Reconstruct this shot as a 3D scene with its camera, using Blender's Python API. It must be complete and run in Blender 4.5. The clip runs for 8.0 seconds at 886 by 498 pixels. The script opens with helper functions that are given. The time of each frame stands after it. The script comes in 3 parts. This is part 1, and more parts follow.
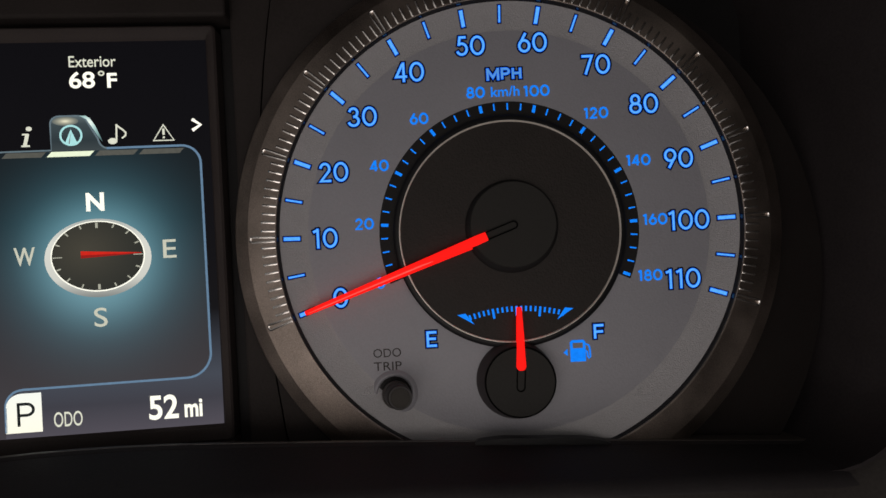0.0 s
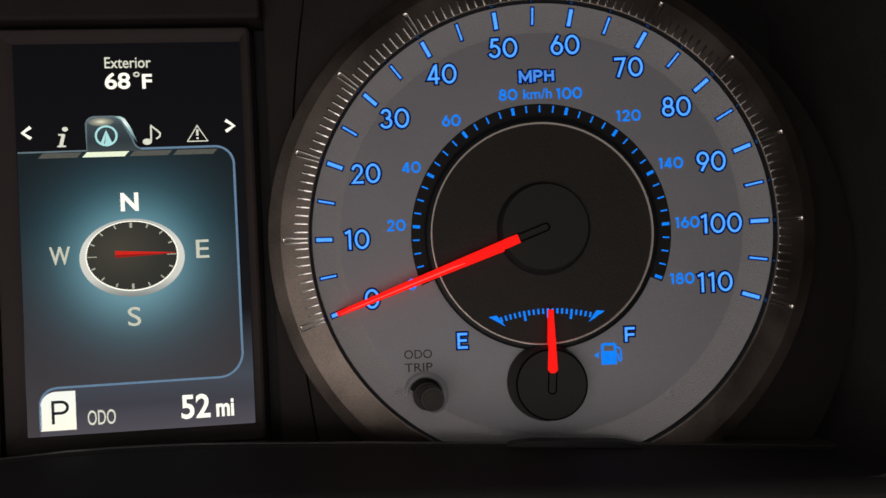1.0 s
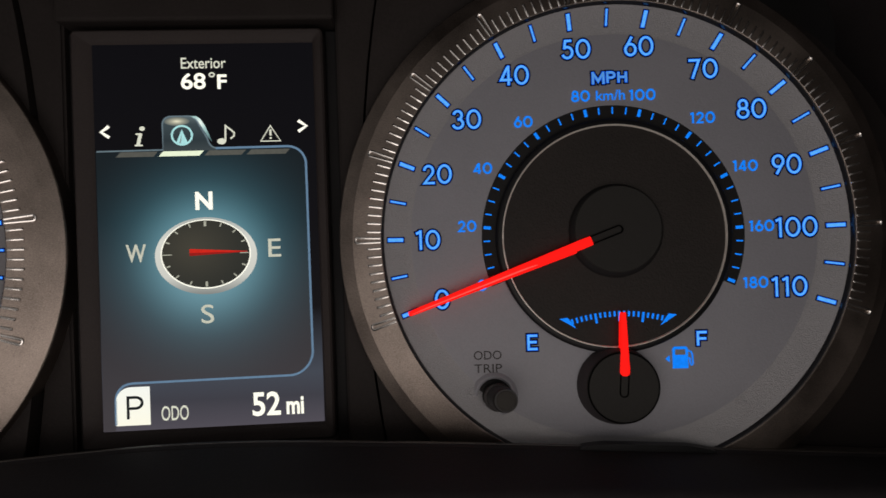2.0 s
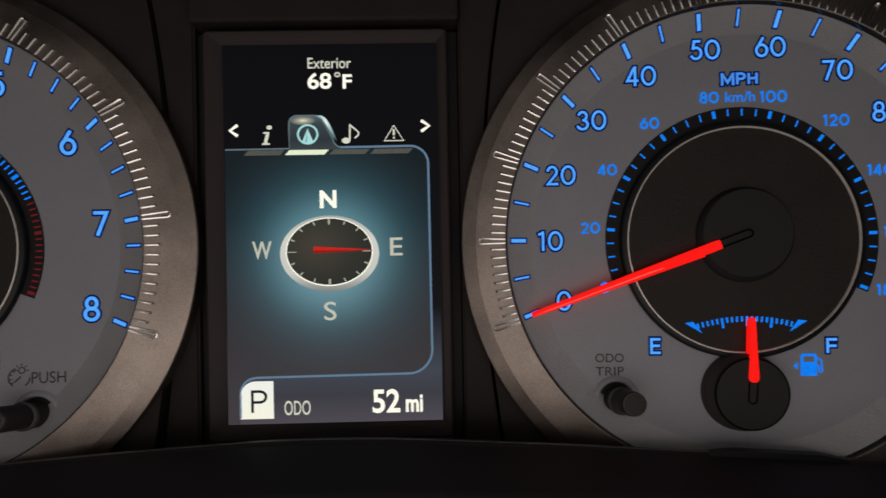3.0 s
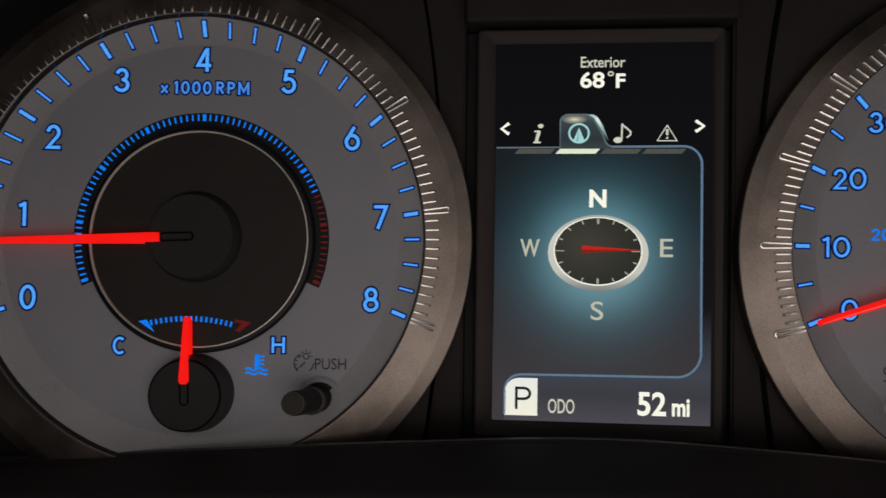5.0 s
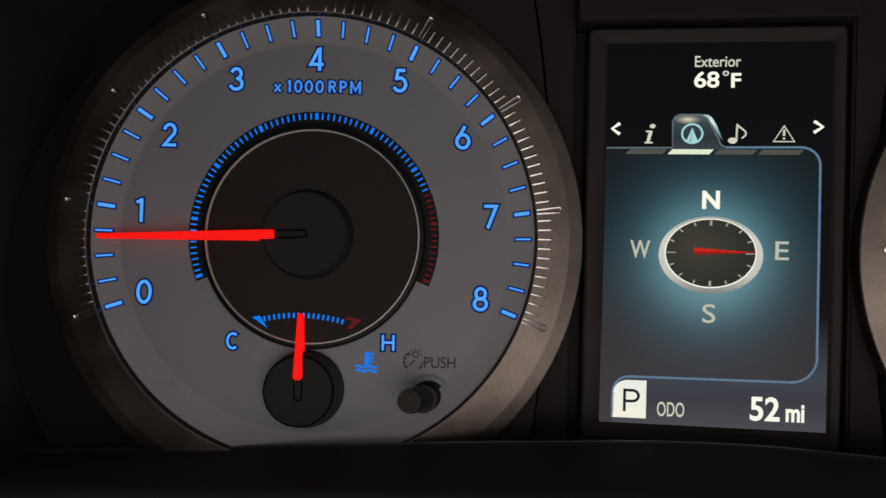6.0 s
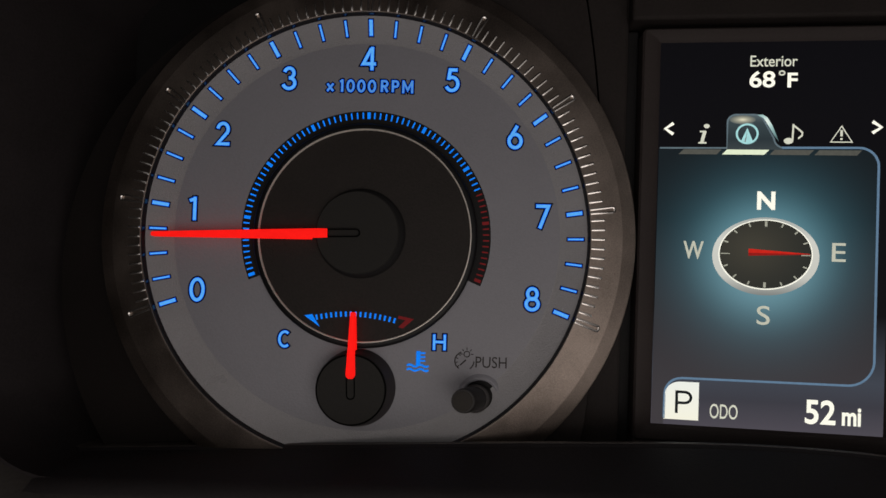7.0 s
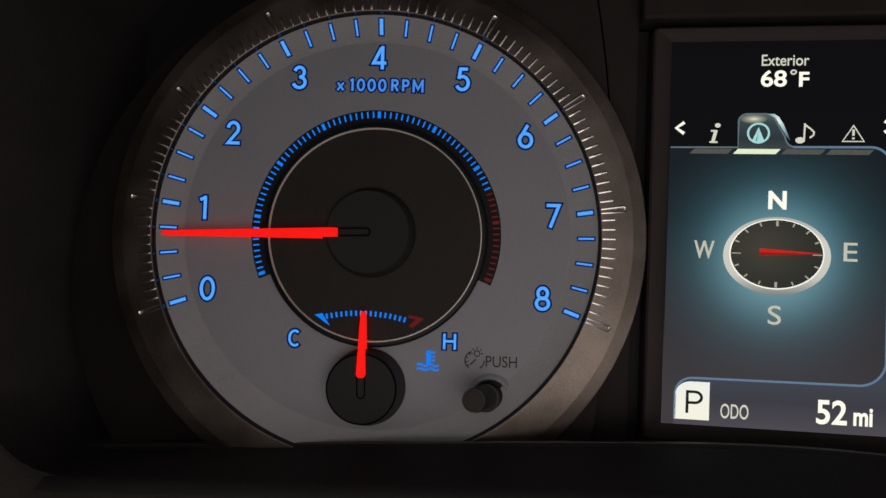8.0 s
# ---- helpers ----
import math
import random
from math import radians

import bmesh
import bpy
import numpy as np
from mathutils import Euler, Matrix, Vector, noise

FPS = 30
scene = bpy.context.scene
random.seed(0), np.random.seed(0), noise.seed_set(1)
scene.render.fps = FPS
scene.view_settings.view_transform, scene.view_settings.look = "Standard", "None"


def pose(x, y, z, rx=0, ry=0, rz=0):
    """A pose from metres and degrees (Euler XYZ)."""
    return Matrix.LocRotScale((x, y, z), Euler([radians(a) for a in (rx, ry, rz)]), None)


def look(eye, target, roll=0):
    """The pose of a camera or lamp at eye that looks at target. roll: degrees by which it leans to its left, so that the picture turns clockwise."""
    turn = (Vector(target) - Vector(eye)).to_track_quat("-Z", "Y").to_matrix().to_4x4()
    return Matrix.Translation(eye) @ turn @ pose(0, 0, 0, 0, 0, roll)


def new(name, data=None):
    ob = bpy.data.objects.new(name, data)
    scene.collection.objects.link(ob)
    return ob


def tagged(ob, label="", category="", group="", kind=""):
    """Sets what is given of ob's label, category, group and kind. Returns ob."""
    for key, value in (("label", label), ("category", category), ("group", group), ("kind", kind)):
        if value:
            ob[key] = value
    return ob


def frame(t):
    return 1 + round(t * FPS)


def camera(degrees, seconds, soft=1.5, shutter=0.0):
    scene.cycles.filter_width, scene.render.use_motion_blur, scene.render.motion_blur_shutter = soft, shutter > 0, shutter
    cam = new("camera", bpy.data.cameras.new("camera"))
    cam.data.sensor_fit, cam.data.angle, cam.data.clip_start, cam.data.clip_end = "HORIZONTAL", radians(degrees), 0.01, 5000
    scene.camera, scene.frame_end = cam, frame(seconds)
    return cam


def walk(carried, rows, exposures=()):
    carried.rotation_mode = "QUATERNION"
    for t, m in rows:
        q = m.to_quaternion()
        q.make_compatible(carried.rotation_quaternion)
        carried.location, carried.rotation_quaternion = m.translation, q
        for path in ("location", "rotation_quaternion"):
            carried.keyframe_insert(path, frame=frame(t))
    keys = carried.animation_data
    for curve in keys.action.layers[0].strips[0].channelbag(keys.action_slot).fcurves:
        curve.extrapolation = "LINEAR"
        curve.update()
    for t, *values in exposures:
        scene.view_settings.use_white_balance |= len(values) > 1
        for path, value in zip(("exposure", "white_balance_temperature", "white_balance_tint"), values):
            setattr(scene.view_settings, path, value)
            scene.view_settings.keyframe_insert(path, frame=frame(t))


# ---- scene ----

# ---------------------------------------------------------------- camera
cam = camera(78.0, 8.0, soft=1.5, shutter=0.3)
PATH = [
    (0.0, 0.07573, -0.14740, -0.00400, -5.033, 0.116, 2.888),
    (0.5, 0.07382, -0.14730, -0.00374, -4.991, 0.123, 2.776),
    (1.0, 0.06895, -0.14705, -0.00342, -4.484, 0.222, 2.521),
    (2.5, 0.04232, -0.14561, -0.00193, -2.270, 0.230, 1.570),
    (3.0, 0.02746, -0.14522, -0.00137, -1.039, 0.174, 1.088),
    (3.5, 0.01142, -0.14508, -0.00126, 0.201, 0.180, 0.604),
    (4.0, -0.00363, -0.14528, -0.00127, 1.494, 0.176, 0.144),
    (4.5, -0.01757, -0.14581, -0.00133, 2.638, 0.209, -0.258),
    (5.0, -0.03130, -0.14652, -0.00178, 3.702, 0.330, -0.660),
    (6.5, -0.06322, -0.14900, -0.00204, 6.040, 0.081, -1.520),
    (7.0, -0.06679, -0.14937, -0.00234, 6.362, 0.135, -1.635),
    (7.5, -0.06837, -0.14951, -0.00250, 6.552, 0.166, -1.685),
    (8.0, -0.06902, -0.14952, -0.00257, 6.540, 0.117, -1.704),
]
walk(cam, [(t, pose(x, y, z, 90 + pitch, roll, yaw)) for t, x, y, z, yaw, pitch, roll in PATH],
     exposures=((0.0, 0.04), (1.5, 0.02), (3.0, -0.12), (4.5, -0.22), (6.5, -0.15), (8.0, -0.12)))

# ---------------------------------------------------------------- light
world = bpy.data.worlds.new("world")
scene.world = world
world.use_nodes = True
world.node_tree.nodes["Background"].inputs[0].default_value = (0.5, 0.47, 0.45, 1)
world.node_tree.nodes["Background"].inputs[1].default_value = 0.27


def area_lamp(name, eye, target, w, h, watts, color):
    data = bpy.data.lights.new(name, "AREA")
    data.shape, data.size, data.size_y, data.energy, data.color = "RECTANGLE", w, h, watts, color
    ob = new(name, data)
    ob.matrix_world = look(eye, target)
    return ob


# two unseen fill lamps added behind the viewer, one wide, one small and central
area_lamp("wide_fill_light", (0.0, -0.62, -0.05), (0.0, 0.0, 0.0), 1.50, 0.70, 0.66, (1.0, 0.91, 0.85))
area_lamp("central_fill_light", (0.015, -0.21, -0.10), (0.01, 0.0, -0.01), 0.30, 0.18, 0.155, (1.0, 0.90, 0.84))

# ---------------------------------------------------------------- materials
def nodes_of(name):
    m = bpy.data.materials.new(name)
    m.use_nodes = True
    nt = m.node_tree
    return m, nt, nt.nodes["Principled BSDF"]


def link(nt, a, b):
    nt.links.new(a, b)


def surface(name, color, rough=0.5, metal=0.0, grain=0.0, size=2000.0, vary=0.12, spec=0.5):
    """A solid with mottled colour at two scales, and a grain of fine bumps; size in bumps per metre."""
    m, nt, bsdf = nodes_of(name)
    co = nt.nodes.new("ShaderNodeTexCoord")
    fine, broad = nt.nodes.new("ShaderNodeTexNoise"), nt.nodes.new("ShaderNodeTexNoise")
    fine.inputs["Scale"].default_value, fine.inputs["Detail"].default_value = size, 3
    broad.inputs["Scale"].default_value, broad.inputs["Detail"].default_value = 60, 3
    for n in (fine, broad):
        link(nt, co.outputs["Object"], n.inputs["Vector"])
    add = nt.nodes.new("ShaderNodeMath")
    add.operation = "ADD"
    link(nt, fine.outputs["Fac"], add.inputs[0])
    link(nt, broad.outputs["Fac"], add.inputs[1])
    ramp = nt.nodes.new("ShaderNodeMapRange")
    ramp.inputs[1].default_value, ramp.inputs[2].default_value = 0.6, 1.4
    ramp.inputs[3].default_value, ramp.inputs[4].default_value = 1 - vary, 1 + vary
    link(nt, add.outputs[0], ramp.inputs[0])
    mul = nt.nodes.new("ShaderNodeVectorMath")
    mul.operation = "SCALE"
    mul.inputs[0].default_value = color
    link(nt, ramp.outputs[0], mul.inputs["Scale"])
    link(nt, mul.outputs[0], bsdf.inputs["Base Color"])
    rr = nt.nodes.new("ShaderNodeMapRange")
    rr.inputs[1].default_value, rr.inputs[2].default_value = 0.3, 0.7
    rr.inputs[3].default_value, rr.inputs[4].default_value = max(rough - 0.06, 0.02), min(rough + 0.06, 1)
    link(nt, broad.outputs["Fac"], rr.inputs[0])
    link(nt, rr.outputs[0], bsdf.inputs["Roughness"])
    bsdf.inputs["Metallic"].default_value = metal
    bsdf.inputs["Specular IOR Level"].default_value = spec
    if grain:
        bump = nt.nodes.new("ShaderNodeBump")
        bump.inputs["Strength"].default_value = grain
        bump.inputs["Distance"].default_value = 0.0003
        link(nt, fine.outputs["Fac"], bump.inputs["Height"])
        link(nt, bump.outputs[0], bsdf.inputs["Normal"])
    return m


def glow(name, color, strength=1.0, base=(0.01, 0.01, 0.01), vary=0.08, size=900.0):
    """Backlit print or a lit display element."""
    m, nt, bsdf = nodes_of(name)
    bsdf.inputs["Base Color"].default_value = (*base, 1)
    bsdf.inputs["Roughness"].default_value, bsdf.inputs["Specular IOR Level"].default_value = 0.6, 0.05
    bsdf.inputs["Emission Color"].default_value = (*color, 1)
    co, n = nt.nodes.new("ShaderNodeTexCoord"), nt.nodes.new("ShaderNodeTexNoise")
    n.inputs["Scale"].default_value = size
    link(nt, co.outputs["Object"], n.inputs["Vector"])
    rr = nt.nodes.new("ShaderNodeMapRange")
    rr.inputs[1].default_value, rr.inputs[2].default_value = 0.3, 0.7
    rr.inputs[3].default_value, rr.inputs[4].default_value = strength * (1 - vary), strength * (1 + vary)
    link(nt, n.outputs["Fac"], rr.inputs[0])
    link(nt, rr.outputs[0], bsdf.inputs["Emission Strength"])
    return m


def srgb(r, g, b):
    return tuple(((v / 255 + 0.055) / 1.055) ** 2.4 if v > 10 else v / 255 / 12.92 for v in (r, g, b))


FACE = surface("grey_dial", (0.240, 0.239, 0.266), 0.46, 0.0, 0.30, 1900, 0.07, 0.45)
BAND = surface("grained_grey_dial_edge", (0.222, 0.218, 0.232), 0.33, 0.0, 0.42, 3000, 0.18, 0.95)
WALL = surface("gloss_black_inner_wall", (0.006, 0.006, 0.008), 0.07, 0.0, 0.0, 2000, 0.2, 0.7)
SILVER = surface("satin_silver_paint", (0.255, 0.214, 0.188), 0.39, 1.0, 0.16, 5000, 0.6)
CHROME = surface("chrome", (0.97, 0.93, 0.89), 0.15, 1.0, 0.0, 2000, 0.04)
BLACK = surface("satin_black_plastic", (0.016, 0.0155, 0.016), 0.55, 0.0, 0.15, 2400, 0.2, 0.10)
RIM = surface("satin_black_rim", (0.007, 0.007, 0.008), 0.42, 0.0, 0.0, 2000, 0.2, 0.25)
DISC = surface("black_dial_centre", (0.022, 0.0186, 0.017), 0.55, 0.0, 0.5, 1800, 0.28, 0.18)
HUB = surface("matt_black_hub", (0.026, 0.025, 0.0235), 0.6, 0.0, 0.1, 2400, 0.1, 0.10)
TRIM = surface("grained_dark_plastic", (0.025, 0.021, 0.020), 0.6, 0.0, 0.3, 1500, 0.2, 0.10)
OUTER = surface("surround_darkened_for_shade", (0.013, 0.011, 0.0105), 0.75, 0.0, 0.2, 1600, 0.2, 0.05)
SHELF = surface("satin_brown_black_shelf", (0.050, 0.043, 0.039), 0.36, 0.0, 0.12, 1600, 0.2, 0.55)
HOOD = surface("hood_plastic", (0.042, 0.038, 0.036), 0.7, 0.0, 0.4, 1200, 0.2, 0.10)
FRAME = surface("display_frame_plastic", (0.038, 0.031, 0.030), 0.5, 0.0, 0.1, 2000, 0.2, 0.12)
SKIRT = surface("dark_hub_flank", (0.046, 0.041, 0.043), 0.5, 0.0, 0.1, 2400, 0.1, 0.15)
SLEEVE = surface("dark_grey_knob_sleeve", (0.05, 0.046, 0.046), 0.5, 0.0, 0.1, 2400, 0.1, 0.25)
BUTTON = surface("dark_button_plastic", (0.022, 0.020, 0.020), 0.42, 0.0, 0.1, 2400, 0.1, 0.3)
CAP = surface("dark_grey_button_end", (0.034, 0.031, 0.028), 0.55, 0.0, 0.15, 2400, 0.1, 0.1)
RING = surface("pale_ring", (0.80, 0.74, 0.68), 0.3, 0.2, 0.0, 2000, 0.06)
PRINT = surface("dark_grey_print", (0.045, 0.042, 0.04), 0.6, 0.0, 0.0, 2000, 0.1, 0.1)
MATT = surface("matt_black_groove", (0.003, 0.003, 0.003), 0.85, 0.0, 0.0, 2000, 0.1, 0.02)
INK = surface("navy_black_outline_print", (0.003, 0.005, 0.022), 0.7, 0.0, 0.0, 2000, 0.1, 0.03)
LIT = glow("lit_blue_print", srgb(90, 174, 251), 1.0)
LIT_SOFT = glow("soft_lit_blue_print", srgb(82, 146, 214), 1.0)
LIT_EDGE = glow("lit_blue_print_edge", srgb(8, 88, 226), 1.0)
LIT_DEEP = glow("lit_deep_blue_print", srgb(6, 128, 248), 1.0)
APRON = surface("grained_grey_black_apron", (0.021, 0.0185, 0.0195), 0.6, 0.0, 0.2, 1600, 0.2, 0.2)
WELL = surface("dull_black_well", (0.030, 0.026, 0.027), 0.75, 0.0, 0.2, 1600, 0.2, 0.05)
RED = glow("lit_red_needle", srgb(250, 22, 16), 1.0, (0.3, 0.01, 0.01))
RED_PALE = glow("pale_red_needle_edge", srgb(255, 84, 76), 1.0, (0.3, 0.01, 0.01))
RED_DIM = glow("dim_red_print", srgb(96, 20, 22), 1.0)

W_WHITE = glow("display_white", srgb(250, 248, 232), 1.15, vary=0.03)
W_CREAM = glow("display_cream", srgb(218, 218, 200), 1.0, vary=0.05)
W_SOFT = glow("display_soft_cream", srgb(198, 198, 180), 1.0, vary=0.05)
W_GREY = glow("display_grey", srgb(120, 124, 124), 1.0, vary=0.05)
W_BLUE = glow("display_pale_blue_line", srgb(98, 126, 152), 1.0, vary=0.06)
W_TEAL = glow("display_teal", srgb(170, 224, 224), 1.0, vary=0.05)
W_DARK = glow("display_dark", srgb(22, 26, 28), 1.0, vary=0.05)
W_EDGE = glow("display_tab_edge", srgb(96, 112, 120), 1.0, vary=0.1)
W_BAR = glow("display_bar_grey", srgb(84, 84, 78), 1.0, vary=0.1)
W_LIME = glow("display_lit_bar", srgb(236, 246, 214), 1.0, vary=0.03)
W_MARK = glow("display_mark_grey", srgb(168, 168, 152), 1.0, vary=0.05)
W_RED_DARK = glow("display_dark_red", srgb(150, 24, 20), 1.0, vary=0.1)
W_RED = glow("display_red", srgb(205, 34, 22), 1.0, vary=0.1)


def gradient(name, centre, radii, stops, radial=True, under=None):
    """A lit display area whose colour runs from the middle outwards, or upwards; under: a second, upright run (z0, z1, stops) added to it."""
    m, nt, bsdf = nodes_of(name)
    bsdf.inputs["Base Color"].default_value = (0.01, 0.01, 0.012, 1)
    bsdf.inputs["Roughness"].default_value, bsdf.inputs["Specular IOR Level"].default_value = 0.3, 0.04
    co, mp = nt.nodes.new("ShaderNodeTexCoord"), nt.nodes.new("ShaderNodeMapping")
    mp.vector_type = "TEXTURE"
    mp.inputs["Location"].default_value = (centre[0] / 1000, 0, centre[1] / 1000)
    mp.inputs["Scale"].default_value = (radii[0] / 1000, 1000, radii[1] / 1000)
    link(nt, co.outputs["Object"], mp.inputs["Vector"])
    ramp = nt.nodes.new("ShaderNodeValToRGB")
    ramp.color_ramp.interpolation = "B_SPLINE" if radial else "LINEAR"
    while len(ramp.color_ramp.elements) < len(stops):
        ramp.color_ramp.elements.new(0.5)
    for e, (at, c) in zip(ramp.color_ramp.elements, stops):
        e.position, e.color = at, (*srgb(*c), 1)
    if radial:
        ln = nt.nodes.new("ShaderNodeVectorMath")
        ln.operation = "LENGTH"
        link(nt, mp.outputs[0], ln.inputs[0])
        link(nt, ln.outputs["Value"], ramp.inputs[0])
    else:
        sp = nt.nodes.new("ShaderNodeSeparateXYZ")
        link(nt, mp.outputs[0], sp.inputs[0])
        link(nt, sp.outputs["Z"], ramp.inputs[0])
    out = ramp.outputs[0]
    if under:
        sp, run, foot, both = (nt.nodes.new("ShaderNode" + n) for n in ("SeparateXYZ", "MapRange", "ValToRGB", "Mix"))
        link(nt, co.outputs["Object"], sp.inputs[0])
        run.inputs[1].default_value, run.inputs[2].default_value = under[0] / 1000, under[1] / 1000
        link(nt, sp.outputs["Z"], run.inputs[0])
        for e, (at, c) in zip(foot.color_ramp.elements, under[2]):
            e.position, e.color = at, (*srgb(*c), 1)
        link(nt, run.outputs[0], foot.inputs[0])
        both.data_type, both.blend_type = "RGBA", "ADD"
        both.inputs[0].default_value = 1.0
        link(nt, out, both.inputs[6])
        link(nt, foot.outputs[0], both.inputs[7])
        out = both.outputs[2]
    link(nt, out, bsdf.inputs["Emission Color"])
    bsdf.inputs["Emission Strength"].default_value = 1.0
    return m


SCREEN = gradient("display_background", (0, -46), (1, 100),
                  [(0.0, (80, 76, 84)), (0.07, (60, 60, 68)), (0.13, (64, 69, 79)), (0.3, (7, 7, 10)), (1.0, (4, 4, 7))], False)
PANE = gradient("display_compass_pane", (0.0, -2.2), (36, 36),
                [(0.0, (104, 148, 160)), (0.26, (100, 146, 158)), (0.42, (66, 103, 113)), (0.58, (38, 63, 71)), (0.78, (24, 38, 43)), (1.0, (16, 23, 26))],
                under=(-46, 8, [(0.0, (62, 54, 56)), (1.0, (4, 6, 8))]))
TAB = gradient("display_tab", (0, 24.5), (1, 12), [(0.0, (66, 74, 76)), (0.35, (44, 54, 58)), (0.7, (58, 70, 74)), (1.0, (104, 118, 120))], False)
SHINE = gradient("display_tab_shine", (-6.3, 33.7), (3.2, 1.15), [(0.0, (240, 234, 204)), (0.4, (168, 166, 146)), (1.0, (72, 84, 88))])
GLARE = gradient("display_tab_glare", (-0.4, 33.2), (5.0, 5.0), [(0.0, (250, 255, 244)), (0.35, (168, 214, 212)), (1.0, (44, 62, 68))])
W_DIAL = gradient("display_compass_dial", (-3.0, 0.5), (15, 12), [(0.0, (68, 65, 55)), (0.5, (54, 53, 46)), (1.0, (40, 42, 38))])
OVAL = gradient("display_compass_rim", (0, -12), (1, 21), [(0.0, (120, 124, 122)), (0.25, (205, 205, 196)), (0.7, (214, 214, 205)), (1.0, (168, 172, 168))], False)
PBOX = gradient("display_gear_box", (-24, -45), (1, 10), [(0.0, (255, 252, 232)), (1.0, (246, 248, 240))], False)

# ---------------------------------------------------------------- mesh helpers (millimetres in, metres out)
def mesh_of(name, bm, material):
    bmesh.ops.recalc_face_normals(bm, faces=bm.faces)
    for v in bm.verts:
        v.co *= 0.001
    me = bpy.data.meshes.new(name)
    bm.to_mesh(me)
    bm.free()
    me.materials.append(material)
    return me


def part(name, bm, material, parent, label="", at=None):
    """Links a bmesh, or a ready mesh, as one mesh object under a thing or a part."""
    me = bm if isinstance(bm, bpy.types.Mesh) else mesh_of(name, bm, material)
    ob = new(name, me)
    ob.parent = parent
    if at is not None:
        ob.matrix_basis = at
    if label:
        ob["label"] = label
    return ob


def smooth(ob, angle=35):
    ob.data.shade_smooth()
    ob.data.set_sharp_from_angle(angle=radians(angle))
    return ob


def thing(name, m, label, category, group="", kind=""):
    ob = new(name)
    ob.empty_display_size = 0.01
    ob.matrix_world = m
    return tagged(ob, label, category, group, kind)


def prism(points, y0, y1, bm=None):
    """An upright flat shape: points (x, z) pulled from y0 to y1."""
    bm = bm or bmesh.new()
    a = [bm.verts.new((x, y0, z)) for x, z in points]
    b = [bm.verts.new((x, y1, z)) for x, z in points]
    bm.faces.new(a)
    bm.faces.new(b[::-1])
    for i in range(len(a)):
        j = (i + 1) % len(a)
        bm.faces.new((a[i], b[i], b[j], a[j]))
    return bm


def box(x0, x1, y0, y1, z0, z1, bevel=0.0, segments=2):
    bm = prism([(x0, z0), (x1, z0), (x1, z1), (x0, z1)], y0, y1)
    if bevel:
        bmesh.ops.bevel(bm, geom=bm.edges[:], offset=bevel, segments=segments, affect="EDGES", profile=0.5)
    return bm


def lathe(profile, steps=128, cx=0.0, cz=0.0, a0=0.0, a1=360.0, tilt=(0.0, 0.0), bm=None):
    """Turns a profile of (radius, y) round the y axis through (cx, cz); tilt: the axis's drift in x and z for each y."""
    bm = bm or bmesh.new()
    full = abs(a1 - a0) >= 359.9
    n = steps if full else steps + 1
    rows = []
    for r, y in profile:
        ring = []
        for i in range(n):
            a = radians(a0 + (a1 - a0) * i / steps)
            ring.append(bm.verts.new((cx + tilt[0] * y + r * math.cos(a), y, cz + tilt[1] * y + r * math.sin(a))))
        rows.append(ring)
    for p, q in zip(rows, rows[1:]):
        for i in range(n if full else n - 1):
            j = (i + 1) % n
            bm.faces.new((p[i], p[j], q[j], q[i]))
    return bm


def capped(profile, steps=96, cx=0.0, cz=0.0, tilt=(0.0, 0.0)):
    """A turned solid whose last ring is closed."""
    bm = lathe(profile, steps, cx, cz, tilt=tilt)
    bm.verts.ensure_lookup_table()
    bm.faces.new(bm.verts[len(bm.verts) - steps:])
    return bm


def sector(r0, r1, a0, a1, y, steps=96, thick=0.05):
    return lathe([(r0, y + thick), (r0, y), (r1, y), (r1, y + thick)], steps, a0=a0, a1=a1)


def stroke(points, width, y, thick=0.06, closed=False):
    """A flat line of even width along points (x, z)."""
    bm = bmesh.new()
    n = len(points)
    left, right = [], []
    for i, (x, z) in enumerate(points):
        px, pz = points[(i - 1) % n] if (closed or i > 0) else points[i]
        qx, qz = points[(i + 1) % n] if (closed or i < n - 1) else points[i]
        dx, dz = qx - px, qz - pz
        l = math.hypot(dx, dz) or 1.0
        ox, oz = -dz / l * width / 2, dx / l * width / 2
        left.append(bm.verts.new((x + ox, y, z + oz)))
        right.append(bm.verts.new((x - ox, y, z - oz)))
    for i in range(n if closed else n - 1):
        j = (i + 1) % n
        bm.faces.new((left[i], left[j], right[j], right[i]))
    ex = bmesh.ops.extrude_face_region(bm, geom=bm.faces[:])
    for v in (g for g in ex["geom"] if isinstance(g, bmesh.types.BMVert)):
        v.co.y += thick
    return bm


def arc(cx, cz, rx, rz, a0, a1, n=12):
    return [(cx + rx * math.cos(radians(a0 + (a1 - a0) * i / n)), cz + rz * math.sin(radians(a0 + (a1 - a0) * i / n))) for i in range(n + 1)]


def glyphs(text, shear=0.0, offset=0.0, spacing=1.0):
    cu = bpy.data.curves.new("glyphs", "FONT")
    cu.body, cu.size, cu.shear, cu.offset, cu.resolution_u = text, 1.0, shear, offset, 5
    cu.space_character = spacing
    ob = new("glyphs", cu)
    me = bpy.data.meshes.new_from_object(ob.evaluated_get(bpy.context.evaluated_depsgraph_get()))
    bpy.data.objects.remove(ob)
    bpy.data.curves.remove(cu)
    co = np.array([v.co for v in me.vertices])
    faces = [tuple(p.vertices) for p in me.polygons]
    bpy.data.meshes.remove(me)
    return co, faces


